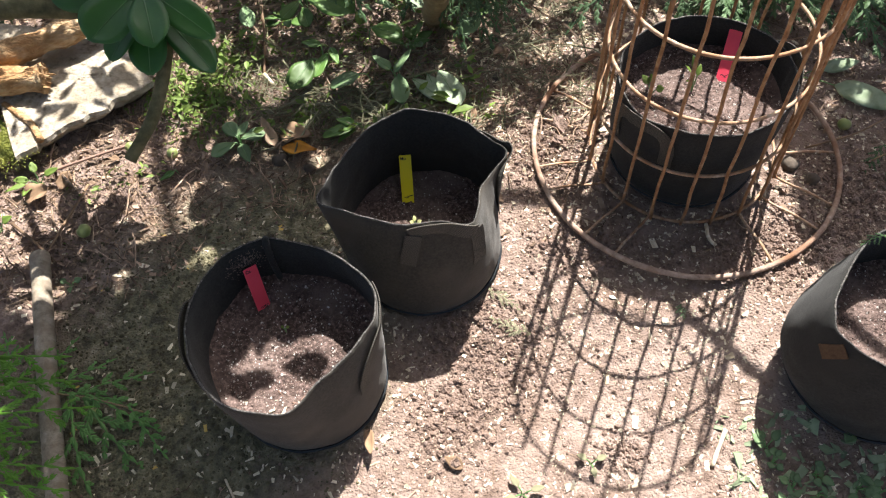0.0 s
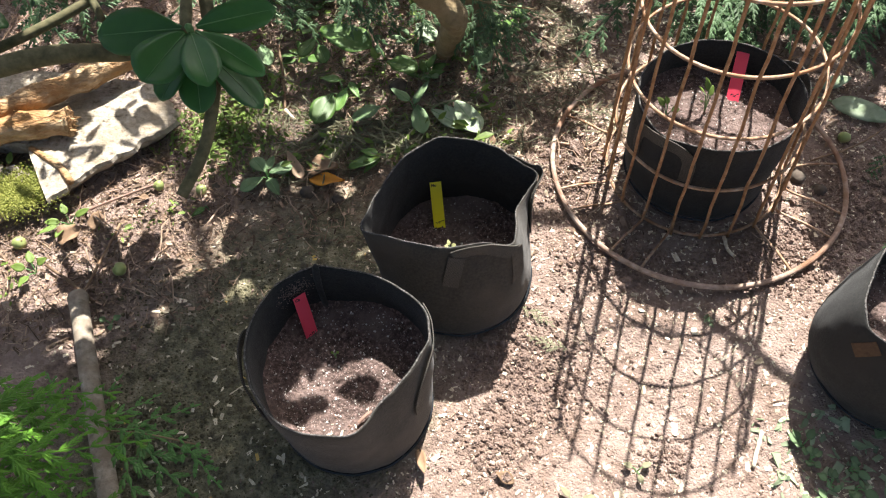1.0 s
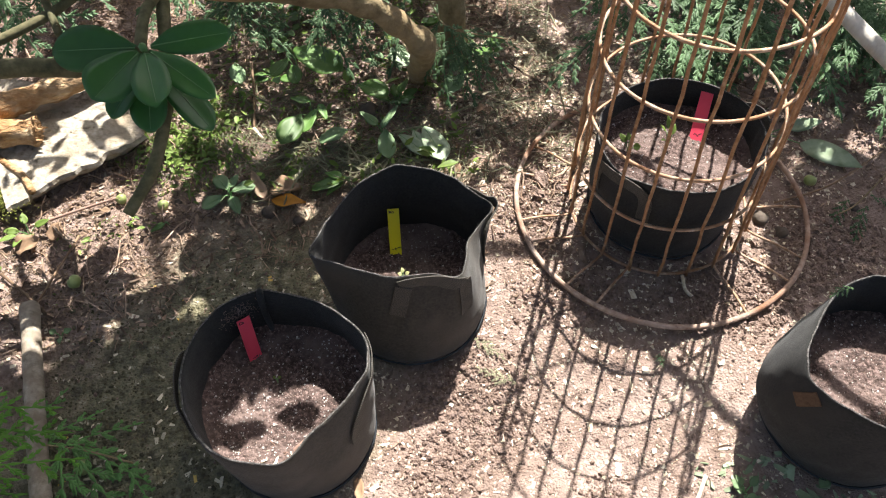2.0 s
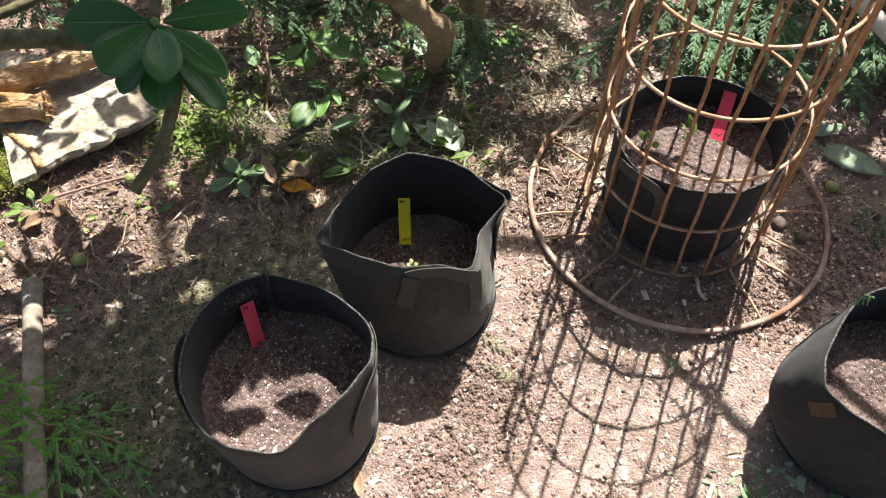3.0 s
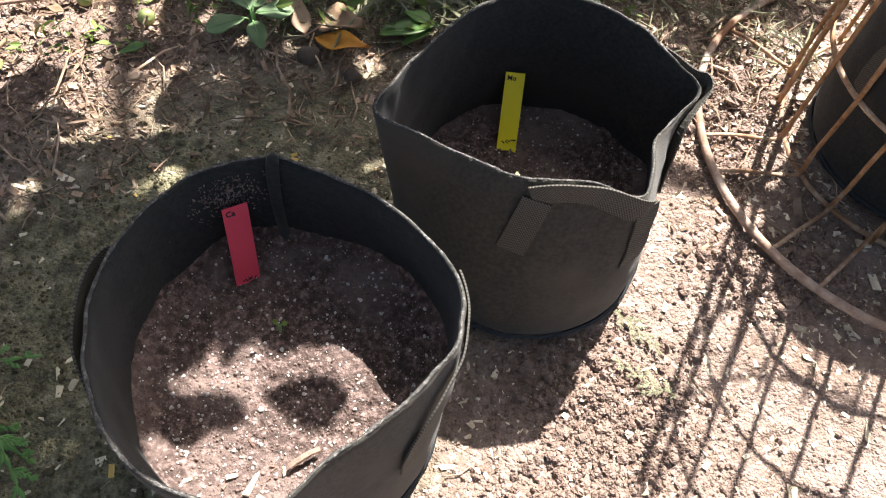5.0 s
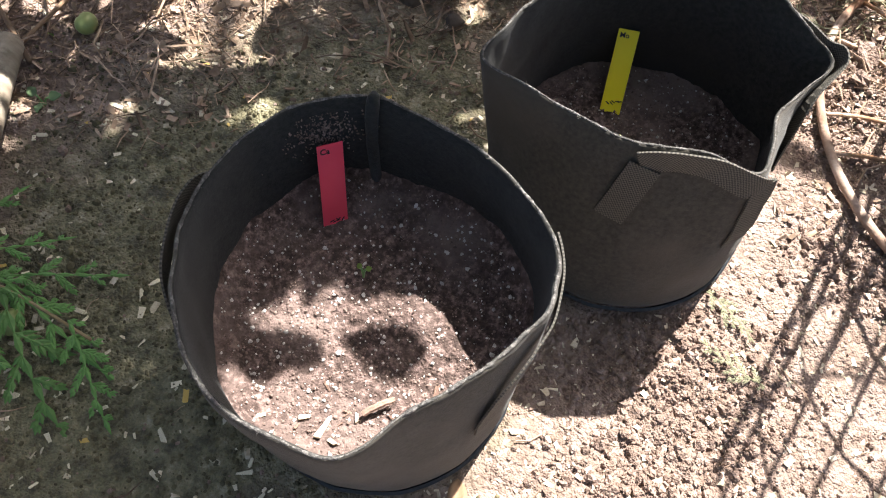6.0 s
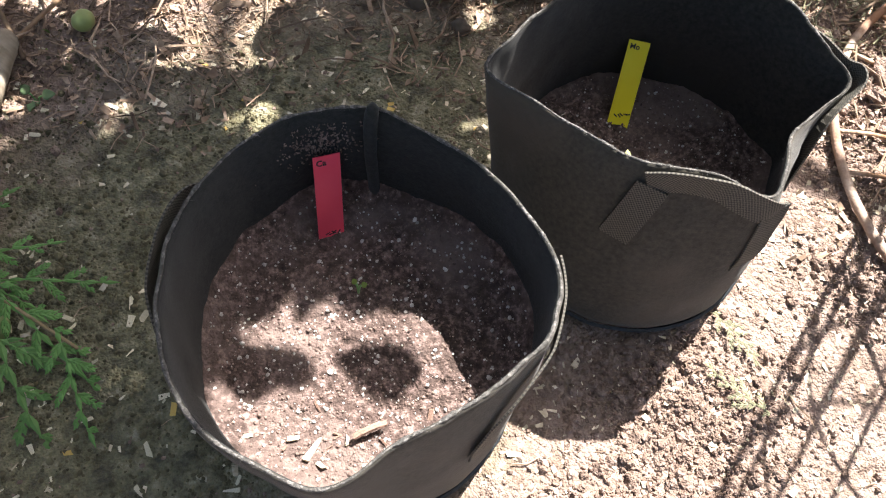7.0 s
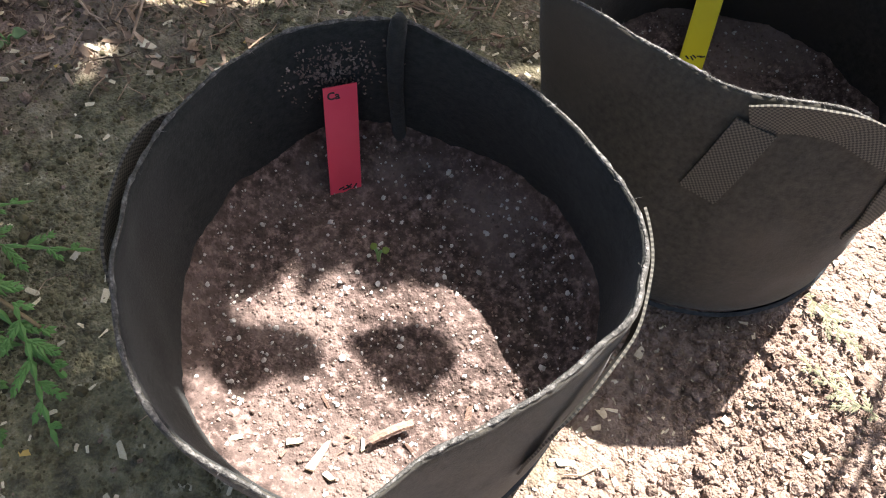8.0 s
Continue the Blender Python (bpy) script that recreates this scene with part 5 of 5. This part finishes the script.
# ---- broad-leaved weeds ----


def weed(name, label, base, leaves, material, category="weed", lean=None):
    """leaves: (tip, width, lift of the blade's base)."""
    root = tagged(new(name), label, category)
    b = Vector(base)
    root.location = b if b.z > 0.01 else on_soil(base)
    for k, (tip, width) in enumerate(leaves):
        d = Vector(tip) - b
        start = d * 0.35
        start.z = max(start.z, 0.6 * d.z + 0.004)
        part("stalk", tube(spline([(0, 0, -0.004), d * 0.15 + Vector((0, 0, 0.006)), start], 3), 0.0011, 5), M_RIB, root)
        L = (d - start).length
        leaf = smooth(part("leaf", leaf_mesh(L, width, 0.12, 0.18, 9, 5, 0.75, 0.0006, 0.05, k + len(label)), material, root))
        leaf.matrix_basis = along(start, d + Vector((0, 0, 0.12 * L)), radians((k * 37) % 40 - 20 if lean is None else lean))
    return root


def leafy(name, label, base, blades, material):
    """A plant of broad single leaves; blades: (base of the blade, tip, width, roll degrees)."""
    root = tagged(new(name), label, "weed")
    root.location = base
    b = Vector(base)
    for k, (start, tip, width, roll) in enumerate(blades):
        p, q = Vector(start) - b, Vector(tip) - b
        part("stalk", tube(spline([(0, 0, -0.004), p * 0.5 + Vector((0, 0, 0.008)), p], 4), 0.0012, 6), M_RIB, root)
        L = (q - p).length
        leaf = smooth(part("leaf", leaf_mesh(L, width * 1.15, 0.10, 0.14, 14, 7, 0.68, 0.0006, 0.045, k + len(label), width > 0.024), material, root))
        leaf.matrix_basis = along(p, q + Vector((0, 0, 0.10 * L)), radians(roll))
        rib = [(0, L * t, -0.10 * L * t * t + 0.0004) for t in (0.02, 0.3, 0.6, 0.92)]
        part("midrib", tube(rib, [0.0008, 0.0007, 0.0005, 0.0003], 4), M_RIB, leaf)
    return root


leafy("weed", "broad-leaved green weed beneath the old limb", (-0.105, 1.50, 0.0),
      [((-0.104, 1.502, 0.085), (-0.004, 1.418, 0.085), 0.066, 0), ((-0.115, 1.49, 0.05), (-0.105, 1.435, 0.045), 0.030, 12), ((-0.12, 1.50, 0.06), (-0.16, 1.46, 0.05), 0.028, -8)], M_WEED)
leafy("weed", "single oval yellow-green leaf before the old limb", (0.02, 1.425, 0.0), [((0.029, 1.414, 0.045), (0.091, 1.379, 0.042), 0.040, 8)], M_WEED)
leafy("weed", "green weed with rounded leaves in leaf litter", (-0.075, 1.355, 0.0),
      [((-0.10, 1.339, 0.045), (-0.143, 1.268, 0.035), 0.045, -10), ((-0.068, 1.349, 0.045), (-0.099, 1.296, 0.035), 0.026, 6), ((-0.06, 1.36, 0.05), (-0.045, 1.31, 0.05), 0.016, 0), ((-0.08, 1.37, 0.05), (-0.12, 1.385, 0.05), 0.020, 0)], M_WEED)
leafy("weed", "pale green weed with one broad oval leaf", (0.02, 1.30, 0.0), [((-0.001, 1.289, 0.038), (-0.066, 1.268, 0.030), 0.041, 15)], M_GLAUCOUS)
leafy("weed", "pale green weed with an upright lit leaf", (0.07, 1.285, 0.0),
      [((0.074, 1.283, 0.032), (0.074, 1.212, 0.020), 0.033, 0), ((0.067, 1.275, 0.045), (0.105, 1.323, 0.060), 0.020, -20), ((0.06, 1.30, 0.03), (0.025, 1.335, 0.04), 0.020, 0)], M_GLAUCOUS)
leafy("weed", "pale weed with tattered leaves lying flat", (0.13, 1.295, 0.0),
      [((0.158, 1.289, 0.022), (0.191, 1.197, 0.014), 0.047, -6), ((0.102, 1.274, 0.022), (0.158, 1.215, 0.014), 0.028, 10), ((0.135, 1.285, 0.02), (0.15, 1.225, 0.012), 0.026, 0)], M_PALELEAF)
leafy("weed", "lobed green leaf lying beside a grow bag", (-0.01, 1.175, 0.0), [((-0.013, 1.171, 0.020), (-0.089, 1.152, 0.016), 0.032, 14), ((-0.025, 1.172, 0.022), (-0.06, 1.19, 0.02), 0.018, 0), ((-0.025, 1.168, 0.018), (-0.06, 1.135, 0.014), 0.016, 0)], M_WEED)
leafy("weed", "sunlit pale leaf behind the old limb", (0.11, 1.535, 0.0), [((0.112, 1.528, 0.04), (0.143, 1.470, 0.035), 0.040, 0)], M_PALELEAF)
leafy("weed", "green leaf standing behind a cedar twig", (0.26, 1.39, 0.0), [((0.256, 1.381, 0.075), (0.214, 1.337, 0.07), 0.034, 0)], M_GLAUCOUS)
leafy("weed", "small pale leaf beside an upright twig", (-0.245, 1.52, 0.0), [((-0.242, 1.514, 0.05), (-0.228, 1.451, 0.045), 0.030, 0)], M_GLAUCOUS)
leafy("weed", "small oval green leaf on dry litter", (-0.375, 1.112, 0.0), [((-0.38, 1.109, 0.012), (-0.409, 1.093, 0.008), 0.013, 0)], M_WEED)
leafy("seedling", "grey-green seedling with four oval leaves", (-0.252, 1.157, 0.0),
      [((-0.255, 1.162, 0.03), (-0.277, 1.197, 0.036), 0.027, 0), ((-0.246, 1.158, 0.03), (-0.200, 1.166, 0.030), 0.027, 0), ((-0.262, 1.153, 0.024), (-0.308, 1.133, 0.018), 0.027, 0), ((-0.250, 1.150, 0.022), (-0.233, 1.108, 0.016), 0.022, 0), ((-0.252, 1.168, 0.03), (-0.235, 1.20, 0.03), 0.018, 0)], M_GLAUCOUS)
weed("weed", "bright green star-shaped weed in dry litter", (-0.645, 1.125, 0.0), [((-0.69, 1.125, 0.02), 0.016), ((-0.60, 1.135, 0.03), 0.015), ((-0.655, 1.16, 0.03), 0.015), ((-0.665, 1.085, 0.02), 0.016), ((-0.625, 1.09, 0.02), 0.015), ((-0.70, 1.10, 0.02), 0.014)], M_TINY)
weed("weed", "bright green weed in dry litter", (-0.70, 1.02, 0.0), [((-0.74, 1.03, 0.02), 0.018), ((-0.67, 1.03, 0.03), 0.016), ((-0.71, 1.06, 0.02), 0.016), ((-0.72, 0.98, 0.02), 0.018)], M_TINY)
weed("weed", "tiny two-leaved seedling beside the handle", (-0.555, 0.885, 0.0), [((-0.575, 0.895, 0.012), 0.012), ((-0.535, 0.893, 0.012), 0.012), ((-0.552, 0.865, 0.012), 0.010)], M_GLAUCOUS)
weed("weed", "large grey-green leaf with dark specks on the soil", (0.90, 1.19, 0.004), [((1.045, 1.052, 0.022), 0.048), ((1.03, 1.20, 0.012), 0.030)], M_PALELEAF, lean=24)
weed("weed", "low pale green weed in front of the cage", (0.30, 0.455, 0.0), [((0.325, 0.462, 0.012), 0.012), ((0.28, 0.47, 0.012), 0.012), ((0.30, 0.43, 0.012), 0.010)], M_DRYGRASS)
weed("weed", "low ragged green weed on the lit soil", (0.185, 0.42, 0.0), [((0.22, 0.425, 0.015), 0.012), ((0.17, 0.45, 0.012), 0.012), ((0.15, 0.41, 0.012), 0.012), ((0.20, 0.39, 0.012), 0.010)], M_DRYGRASS)
rnd = random.Random(31)
for k in range(9):
    x, y = 0.62 + rnd.uniform(-0.05, 0.10), 0.39 + rnd.uniform(-0.06, 0.06)
    weed("weed", "small grey-green weed in the shade of a bag", (x, y, 0.0), [((x + rnd.uniform(-0.03, 0.03), y + rnd.uniform(-0.03, 0.03), 0.012), rnd.uniform(0.012, 0.020)) for j in range(5)], M_GLAUCOUS)

rnd = random.Random(77)
for k in range(16):
    x, y = rnd.uniform(-0.24, 0.36), rnd.uniform(1.36, 1.72)
    leaves = []
    for j in range(rnd.randrange(5, 9)):
        a, L = rnd.uniform(0, 6.28), rnd.uniform(0.025, 0.06)
        leaves.append(((x + L * math.cos(a), y + L * math.sin(a), rnd.uniform(0.012, 0.045)), L * rnd.uniform(0.25, 0.5)))
    weed("weed", "small leafy green weed growing through litter", (x, y, 0.0), leaves, rnd.choice((M_WEED, M_WEED, M_GLAUCOUS)))

# ---- seedlings in the bags ----
weed("seedling", "slim young seedling in the caged bag", (0.588, 1.040, 0.160), [((0.578, 1.056, 0.232), 0.012), ((0.60, 1.06, 0.205), 0.010), ((0.565, 1.03, 0.20), 0.010), ((0.565, 1.05, 0.22), 0.009)], M_TINY, "seedling")
weed("seedling", "small green seedling in the caged bag", (0.515, 1.045, 0.155), [((0.50, 1.068, 0.185), 0.013), ((0.535, 1.04, 0.175), 0.016), ((0.515, 1.065, 0.190), 0.011)], M_TINY, "seedling")
weed("seedling", "tiny pale yellow-green seedling in potting soil", (0.071, 0.880, 0.062), [((0.062, 0.882, 0.084), 0.008), ((0.082, 0.880, 0.086), 0.008), ((0.072, 0.869, 0.080), 0.007), ((0.070, 0.892, 0.086), 0.007)], M_SPROUT, "seedling")
weed("seedling", "tiny sprout in potting soil", (-0.150, 0.684, 0.114), [((-0.156, 0.690, 0.122), 0.005), ((-0.143, 0.688, 0.122), 0.005)], M_TINY, "seedling")

# ---- dead leaves, fruit, stones ----


def dead_leaf(pos, turn, length, width, material, label):
    ob = smooth(part("dead_leaf", leaf_mesh(length, width, -0.25, 0.5, 10, 5, 0.7, 0.0008, 0.12, int(turn)), material))
    ob.matrix_basis = pose(*pos, 8, 6, turn)
    return tagged(ob, label, "leaf", group="dead leaves")


dead_leaf((-0.171, 1.143, 0.010), -119, 0.088, 0.030, M_ORANGE, "curled orange dead leaf on damp soil")
dead_leaf((-0.184, 1.143, 0.012), 24, 0.066, 0.026, M_TANLEAF, "curled brown dead leaf beside a seedling")
dead_leaf((-0.176, 1.178, 0.006), -113, 0.078, 0.045, M_DEAD, "flat brown dead leaf in litter")
dead_leaf((-0.665, 1.085, 0.006), -80, 0.055, 0.045, M_DEAD, "flat tan dead leaf under a weed")
dead_leaf((-0.60, 1.10, 0.006), -30, 0.04, 0.03, M_DEAD, "dark brown dead leaf in litter")
dead_leaf((-0.042, 0.548, 0.010), 185, 0.05, 0.018, M_DEAD, "upright curled brown leaf against a bag")
dead_leaf((0.10, 0.47, -0.004), 60, 0.035, 0.02, M_DEAD, "curled brown leaf on lit soil")
dead_leaf((0.30, 1.30, 0.05), 130, 0.04, 0.03, M_DEAD, "brown dead leaf caught in cedar")
rnd = random.Random(8)
for k in range(34):
    x, y = rnd.uniform(-0.75, 0.35), rnd.uniform(1.15, 1.7)
    dead_leaf((x, y, float(ground_z(x, y)) + 0.006), rnd.uniform(0, 360), rnd.uniform(0.014, 0.032), rnd.uniform(0.007, 0.015), M_DEAD, "small dry brown leaf in litter")


def fruit(x, y, r):
    bm = bmesh.new()
    bmesh.ops.create_uvsphere(bm, u_segments=16, v_segments=10, radius=r)
    for v in bm.verts:
        q = v.co.z / r
        v.co.z *= 0.92
        v.co *= 1 - 0.10 * max(0, q - 0.85) * 6 + 0.03 * math.sin(3 * math.atan2(v.co.y, v.co.x) + x * 50)
    ob = smooth(part("fallen_fruit", bm, M_FRUIT))
    ob.matrix_basis = pose(x, y, float(ground_z(x, y)) + r * 0.8, 40, 20, x * 900)
    part("stem_end", tube([(0, 0, r * 0.72), (0, 0, r * 0.98)], [0.0022, 0.0012], 6), M_DEAD, ob)
    return tagged(ob, "small round unripe green fruit fallen on the soil", "fruit", group="fallen fruit")


for x, y, r in ((-0.541, 0.993, 0.0135), (-0.474, 1.188, 0.011), (-0.388, 1.158, 0.011), (0.936, 1.047, 0.013), (-0.736, 1.091, 0.0135), (-0.485, 0.628, 0.0135), (-0.30, 1.43, 0.010), (-0.27, 1.41, 0.009)):
    fruit(x, y, r)


def stone(x, y, size, seed, label):
    v, f = lump_template(seed, 6, 10, 0.7)
    ob = part("stone", ([Vector(q) * size for q in v], f), M_ROCK)
    smooth(ob)
    ob.location = (x, y, float(ground_z(x, y)) + size * 0.3)
    return tagged(ob, label, "stone", group="stones")


for x, y, s, k in ((0.045, 1.375, 0.022, 1), (-0.175, 1.115, 0.016, 2), (-0.36, 1.165, 0.008, 3), (-0.25, 1.36, 0.010, 4), (-0.12, 1.085, 0.012, 5), (0.28, 1.28, 0.010, 6), (0.80, 0.97, 0.018, 7),
                   (0.83, 0.93, 0.014, 8), (1.0, 0.97, 0.010, 9)):
    stone(x, y, s, k, "small brown stone half sunk in soil")

# ---- litter on the ground ----


def free(x, y, gap=0.0):
    """Outside the bags."""
    for b in (bag1, bag2, bag3, bag4):
        if math.hypot(x - b.c[0] - b.foot[0], y - b.c[1] - b.foot[1]) < b.foot[2] + gap:
            return False
    return True


def litter(name, label, templates, count, size, box, material, seed, weight=None, lift=0.3, lean=0.5, spread=0.4, stretch=None):
    rnd = random.Random(seed)
    places = []
    tries = 0
    while len(places) < count and tries < count * 30:
        tries += 1
        x, y = rnd.uniform(box[0], box[1]), rnd.uniform(box[2], box[3])
        if not free(x, y, 0.004) or (weight and rnd.random() > weight(x, y)):
            continue
        s = size * math.exp(rnd.gauss(0, spread))
        m = Matrix.Translation((x, y, s * lift)) @ random_turn(rnd, lean) @ Matrix.Scale(s, 4)
        if stretch:
            m = m @ Matrix.Diagonal((stretch ** rnd.uniform(0, 1), 1, 1, 1))
        places.append([rnd.randrange(len(templates)), m, x, y])
    zs = ground_z(np.array([p[2] for p in places]), np.array([p[3] for p in places]))
    for p, z in zip(places, zs):
        p[1].translation.z += float(z)
    return tagged(part(name, scatter(templates, [(p[0], p[1]) for p in places]), material), label, "litter", kind="stuff")


CLODS = [lump_template(s, 5, 7, 0.75, 0.62, 0.66) for s in range(12)]
SMALL = [lump_template(s, 3, 5, 0.75) for s in range(8)]
FLAKES = [flake_template(s, 5 + s % 3) for s in range(10)]
STRAWS = []
for s in range(8):
    r = random.Random(s + 60)
    STRAWS.append(tube([(-1, 0, 0), (-0.3, r.uniform(-0.2, 0.2), 0.06), (0.4, r.uniform(-0.2, 0.2), 0.05), (1, r.uniform(-0.3, 0.3), 0)], [0.035, 0.04, 0.035, 0.02], 4))


def mud(x, y):
    """1 on the damp smooth mud, coloured darker for shade, beside the first bag, 0 on dry soil."""
    return float(blob(x, y, -0.36, 0.68, 0.24, 0.34))


def w_clod(x, y):
    return max(0.0, float(clod_share(x, y)) - 0.25) ** 1.7 * (1 - mud(x, y)) ** 2


def w_front(x, y):
    return 1.0 if x > -0.1 else 0.5


def w_litter(x, y):
    back = min(1.0, max(0.10, (y - 0.95) * 4)) * (1.0 if x < 0.45 else 0.35)
    side = min(1.0, max(0.0, (y - 0.80) * 6)) * min(1.0, max(0.0, (-0.30 - x - 0.25 * (1.0 - y)) * 7))
    return min(1.0, back + side)


litter("soil_clods", "dry clay clods of many sizes", CLODS, 4200, 0.0032, (-0.4, 1.2, 0.3, 1.35), M_CLOD, 1, w_clod, 0.0, 1.2, 0.45)
litter("soil_crumbs", "fine dry clay crumbs", SMALL, 13000, 0.0015, (-0.65, 1.2, 0.3, 1.45), M_CLOD, 2, lambda x, y: min(1, 1.5 * w_clod(x, y) + 0.08) * (1 - 0.85 * mud(x, y)), 0.3, 1.5, 0.5)
litter("wood_shavings", "pale wood shavings strewn over soil", FLAKES, 3400, 0.0025, (-0.75, 1.25, 0.3, 1.5), M_CHIP, 3, lambda x, y: 0.9 if x > 0.0 else 0.55 * (1 - 0.8 * mud(x, y)), 0.12, 0.22, 0.4, 1.6)
litter("wood_shavings", "fine pale chips trodden into the crust", FLAKES, 7000, 0.0013, (-0.1, 1.0, 0.3, 1.2), M_CHIP, 21, None, 0.15, 0.3, 0.4, 1.6)
litter("leaf_scraps", "pale grey-green leaf scraps in the shade of a bag", FLAKES, 420, 0.0042, (0.50, 1.05, 0.30, 0.50), M_SCRAP, 22, None, 0.3, 0.5, 0.4, 1.8)
litter("dry_needles", "dry brown needles and leaf crumbs", FLAKES, 27000, 0.0023, (-0.9, 1.35, 0.85, 1.95), M_LITTER, 4, w_litter, 0.6, 0.8, 0.4, 2.4)
litter("dry_straw", "dry straw, twigs and needles", STRAWS, 11000, 0.0115, (-0.9, 1.3, 0.85, 1.9), M_LITTER, 5, w_litter, 0.25, 0.35, 0.5)
litter("mud_crumbs", "damp mud crumbs and leaf bits, darkened for shade", SMALL, 5200, 0.0014, (-0.62, 0.0, 0.34, 1.0), M_SHADED_MUD, 7, mud, 0.2, 1.5, 0.5)
litter("stray_straw", "thin straw bits on bare soil", STRAWS, 200, 0.010, (-0.6, 1.1, 0.3, 1.0), M_LITTER, 6, None, 0.1, 0.2, 0.5)


def ground_cover(label, count, size, box, material, seed, weight):
    t = [leaf_mesh(1.0, 0.45, 0.2, 0.2, 4, 3, 0.7, 0.03, 0.0, s) for s in range(4)]
    return litter("ground_cover", label, t, count, size, box, material, seed, weight, 1.2, 1.0, 0.4)


ground_cover("tiny pale green creeping weed", 1500, 0.009, (-0.52, -0.22, 1.18, 1.48), M_TINY, 11, lambda x, y: float(blob(x, y, -0.35, 1.31, 0.075, 0.085)))
ground_cover("small green weeds among leaf litter", 1300, 0.012, (-0.35, 0.26, 1.15, 1.95), M_TINY, 12, lambda x, y: 0.12 + 0.9 * max(0.0, float(vnoise(x, y, 7, 40))))
ground_cover("bright green weed tufts by the slab", 260, 0.009, (-0.8, -0.4, 0.95, 1.3), M_TINY, 13, lambda x, y: max(0.0, float(vnoise(x, y, 9, 41))))
litter("dry_grass", "matted dry grey-green grass", STRAWS, 420, 0.026, (-0.2, 0.3, 1.16, 1.36), M_DRYGRASS, 14, lambda x, y: float(blob(x, y, 0.02, 1.235, 0.16, 0.05)), 0.3, 0.3, 0.3)

litter("dry_grass", "thin matted grey-green stems over leaf litter", STRAWS, 2600, 0.017, (-0.3, 0.5, 1.14, 1.75), M_DRYGRASS, 15, lambda x, y: 0.25 + 0.75 * max(0.0, float(vnoise(x, y, 6, 44))), 0.4, 0.5, 0.4)
litter("wood_shavings", "pale wood shavings and leaf scraps behind the hoop", FLAKES, 2200, 0.0028, (0.22, 0.75, 1.02, 1.65), M_CHIP, 16, None, 0.3, 0.5, 0.4, 1.8)
ground_cover("fine green creeping weed in leaf litter", 1800, 0.007, (-0.3, 0.22, 1.2, 1.75), M_TINY, 17, lambda x, y: 0.1 + 0.9 * max(0.0, float(vnoise(x, y, 9, 45))))

# ---- single wood chips near the bags ----
rnd = random.Random(404)
chip_meshes = []
for s in range(8):
    me = bpy.data.meshes.new("wood_chip")
    v, f = flake_template(s + 30, 5 + s % 3, 0.10)
    me.from_pydata(v, [], f)
    me.materials.append(M_CHIP_YELLOW if s > 5 else M_CHIP_OB)
    chip_meshes.append(me)
made = 0
while made < 240:
    x, y = rnd.uniform(-0.56, -0.05), rnd.uniform(0.36, 0.98)
    if not free(x, y, 0.012) or (y > 0.75 and rnd.random() < 0.45):
        continue
    yellow = rnd.random() < 0.08
    ob = new("wood_chip", chip_meshes[rnd.randrange(6, 8) if yellow else rnd.randrange(6)])
    tagged(ob, "yellow wood shaving on damp soil" if yellow else "pale wood shaving on damp soil", "wood chip", group="wood chips")
    s = min(0.0048, 0.0023 * math.exp(rnd.gauss(0, 0.5)))
    ob.matrix_basis = Matrix.Translation((x, y, float(ground_z(x, y)) + 0.0015)) @ random_turn(rnd, 0.25) @ Matrix.Diagonal((s * rnd.uniform(0.9, 1.6), s, s, 1))
    made += 1

# ---- single twigs ----


def twig(points, r, label, material=M_DEAD):
    points = [on_soil(p, p[2]) for p in points]
    return tagged(smooth(part("twig", tube(spline(points, 5), r, 6, wobble=0.2), material)), label, "twig", group="twigs")


twig([(-0.345, 0.705, 0.004), (-0.315, 0.712, 0.010), (-0.292, 0.685, 0.008), (-0.286, 0.655, 0.003)], 0.0012, "thin curved straw on damp soil", M_CHIP)
twig([(-0.205, 1.515, 0.05), (-0.203, 1.43, 0.03), (-0.207, 1.345, 0.008)], 0.003, "upright brown twig in leaf litter")
twig([(-0.207, 1.345, 0.012), (-0.19, 1.32, 0.006)], 0.005, "pale broken twig end", M_CHIP)
twig([(-0.545, 1.10, 0.01), (-0.552, 1.075, 0.012), (-0.585, 1.00, 0.012), (-0.605, 0.953, 0.006)], 0.0026, "dark brown twig in dry litter")
twig([(-0.68, 1.03, 0.01), (-0.62, 0.97, 0.012), (-0.585, 0.93, 0.01)], 0.003, "thin brown twig in litter")
twig([(-0.63, 1.135, 0.008), (-0.609, 1.142, 0.016), (-0.517, 1.176, 0.014), (-0.47, 1.195, 0.008)], 0.0028, "pale tan twig on dry litter", M_STICK)
twig([(-0.72, 1.30, 0.05), (-0.66, 1.24, 0.055), (-0.63, 1.19, 0.052)], 0.007, "orange-brown twig lying across the slab", M_LOG)
twig([(0.483, 0.425, 0.006), (0.50, 0.45, 0.008), (0.52, 0.478, 0.006)], 0.0035, "pale dry stalk on lit soil", M_CHIP)
twig([(0.603, 0.86, 0.006), (0.598, 0.83, 0.008), (0.606, 0.812, 0.006)], 0.0035, "pale splinter under the cage", M_CHIP)
twig([(0.84, 1.0, 0.012), (0.96, 1.02, 0.018), (1.12, 1.10, 0.01)], 0.002, "thin brown twig beside the hoop")
twig([(-0.27, 0.50, 0.004), (-0.25, 0.45, 0.01), (-0.26, 0.40, 0.004)], 0.0018, "thin straw beside a bag", M_CHIP)
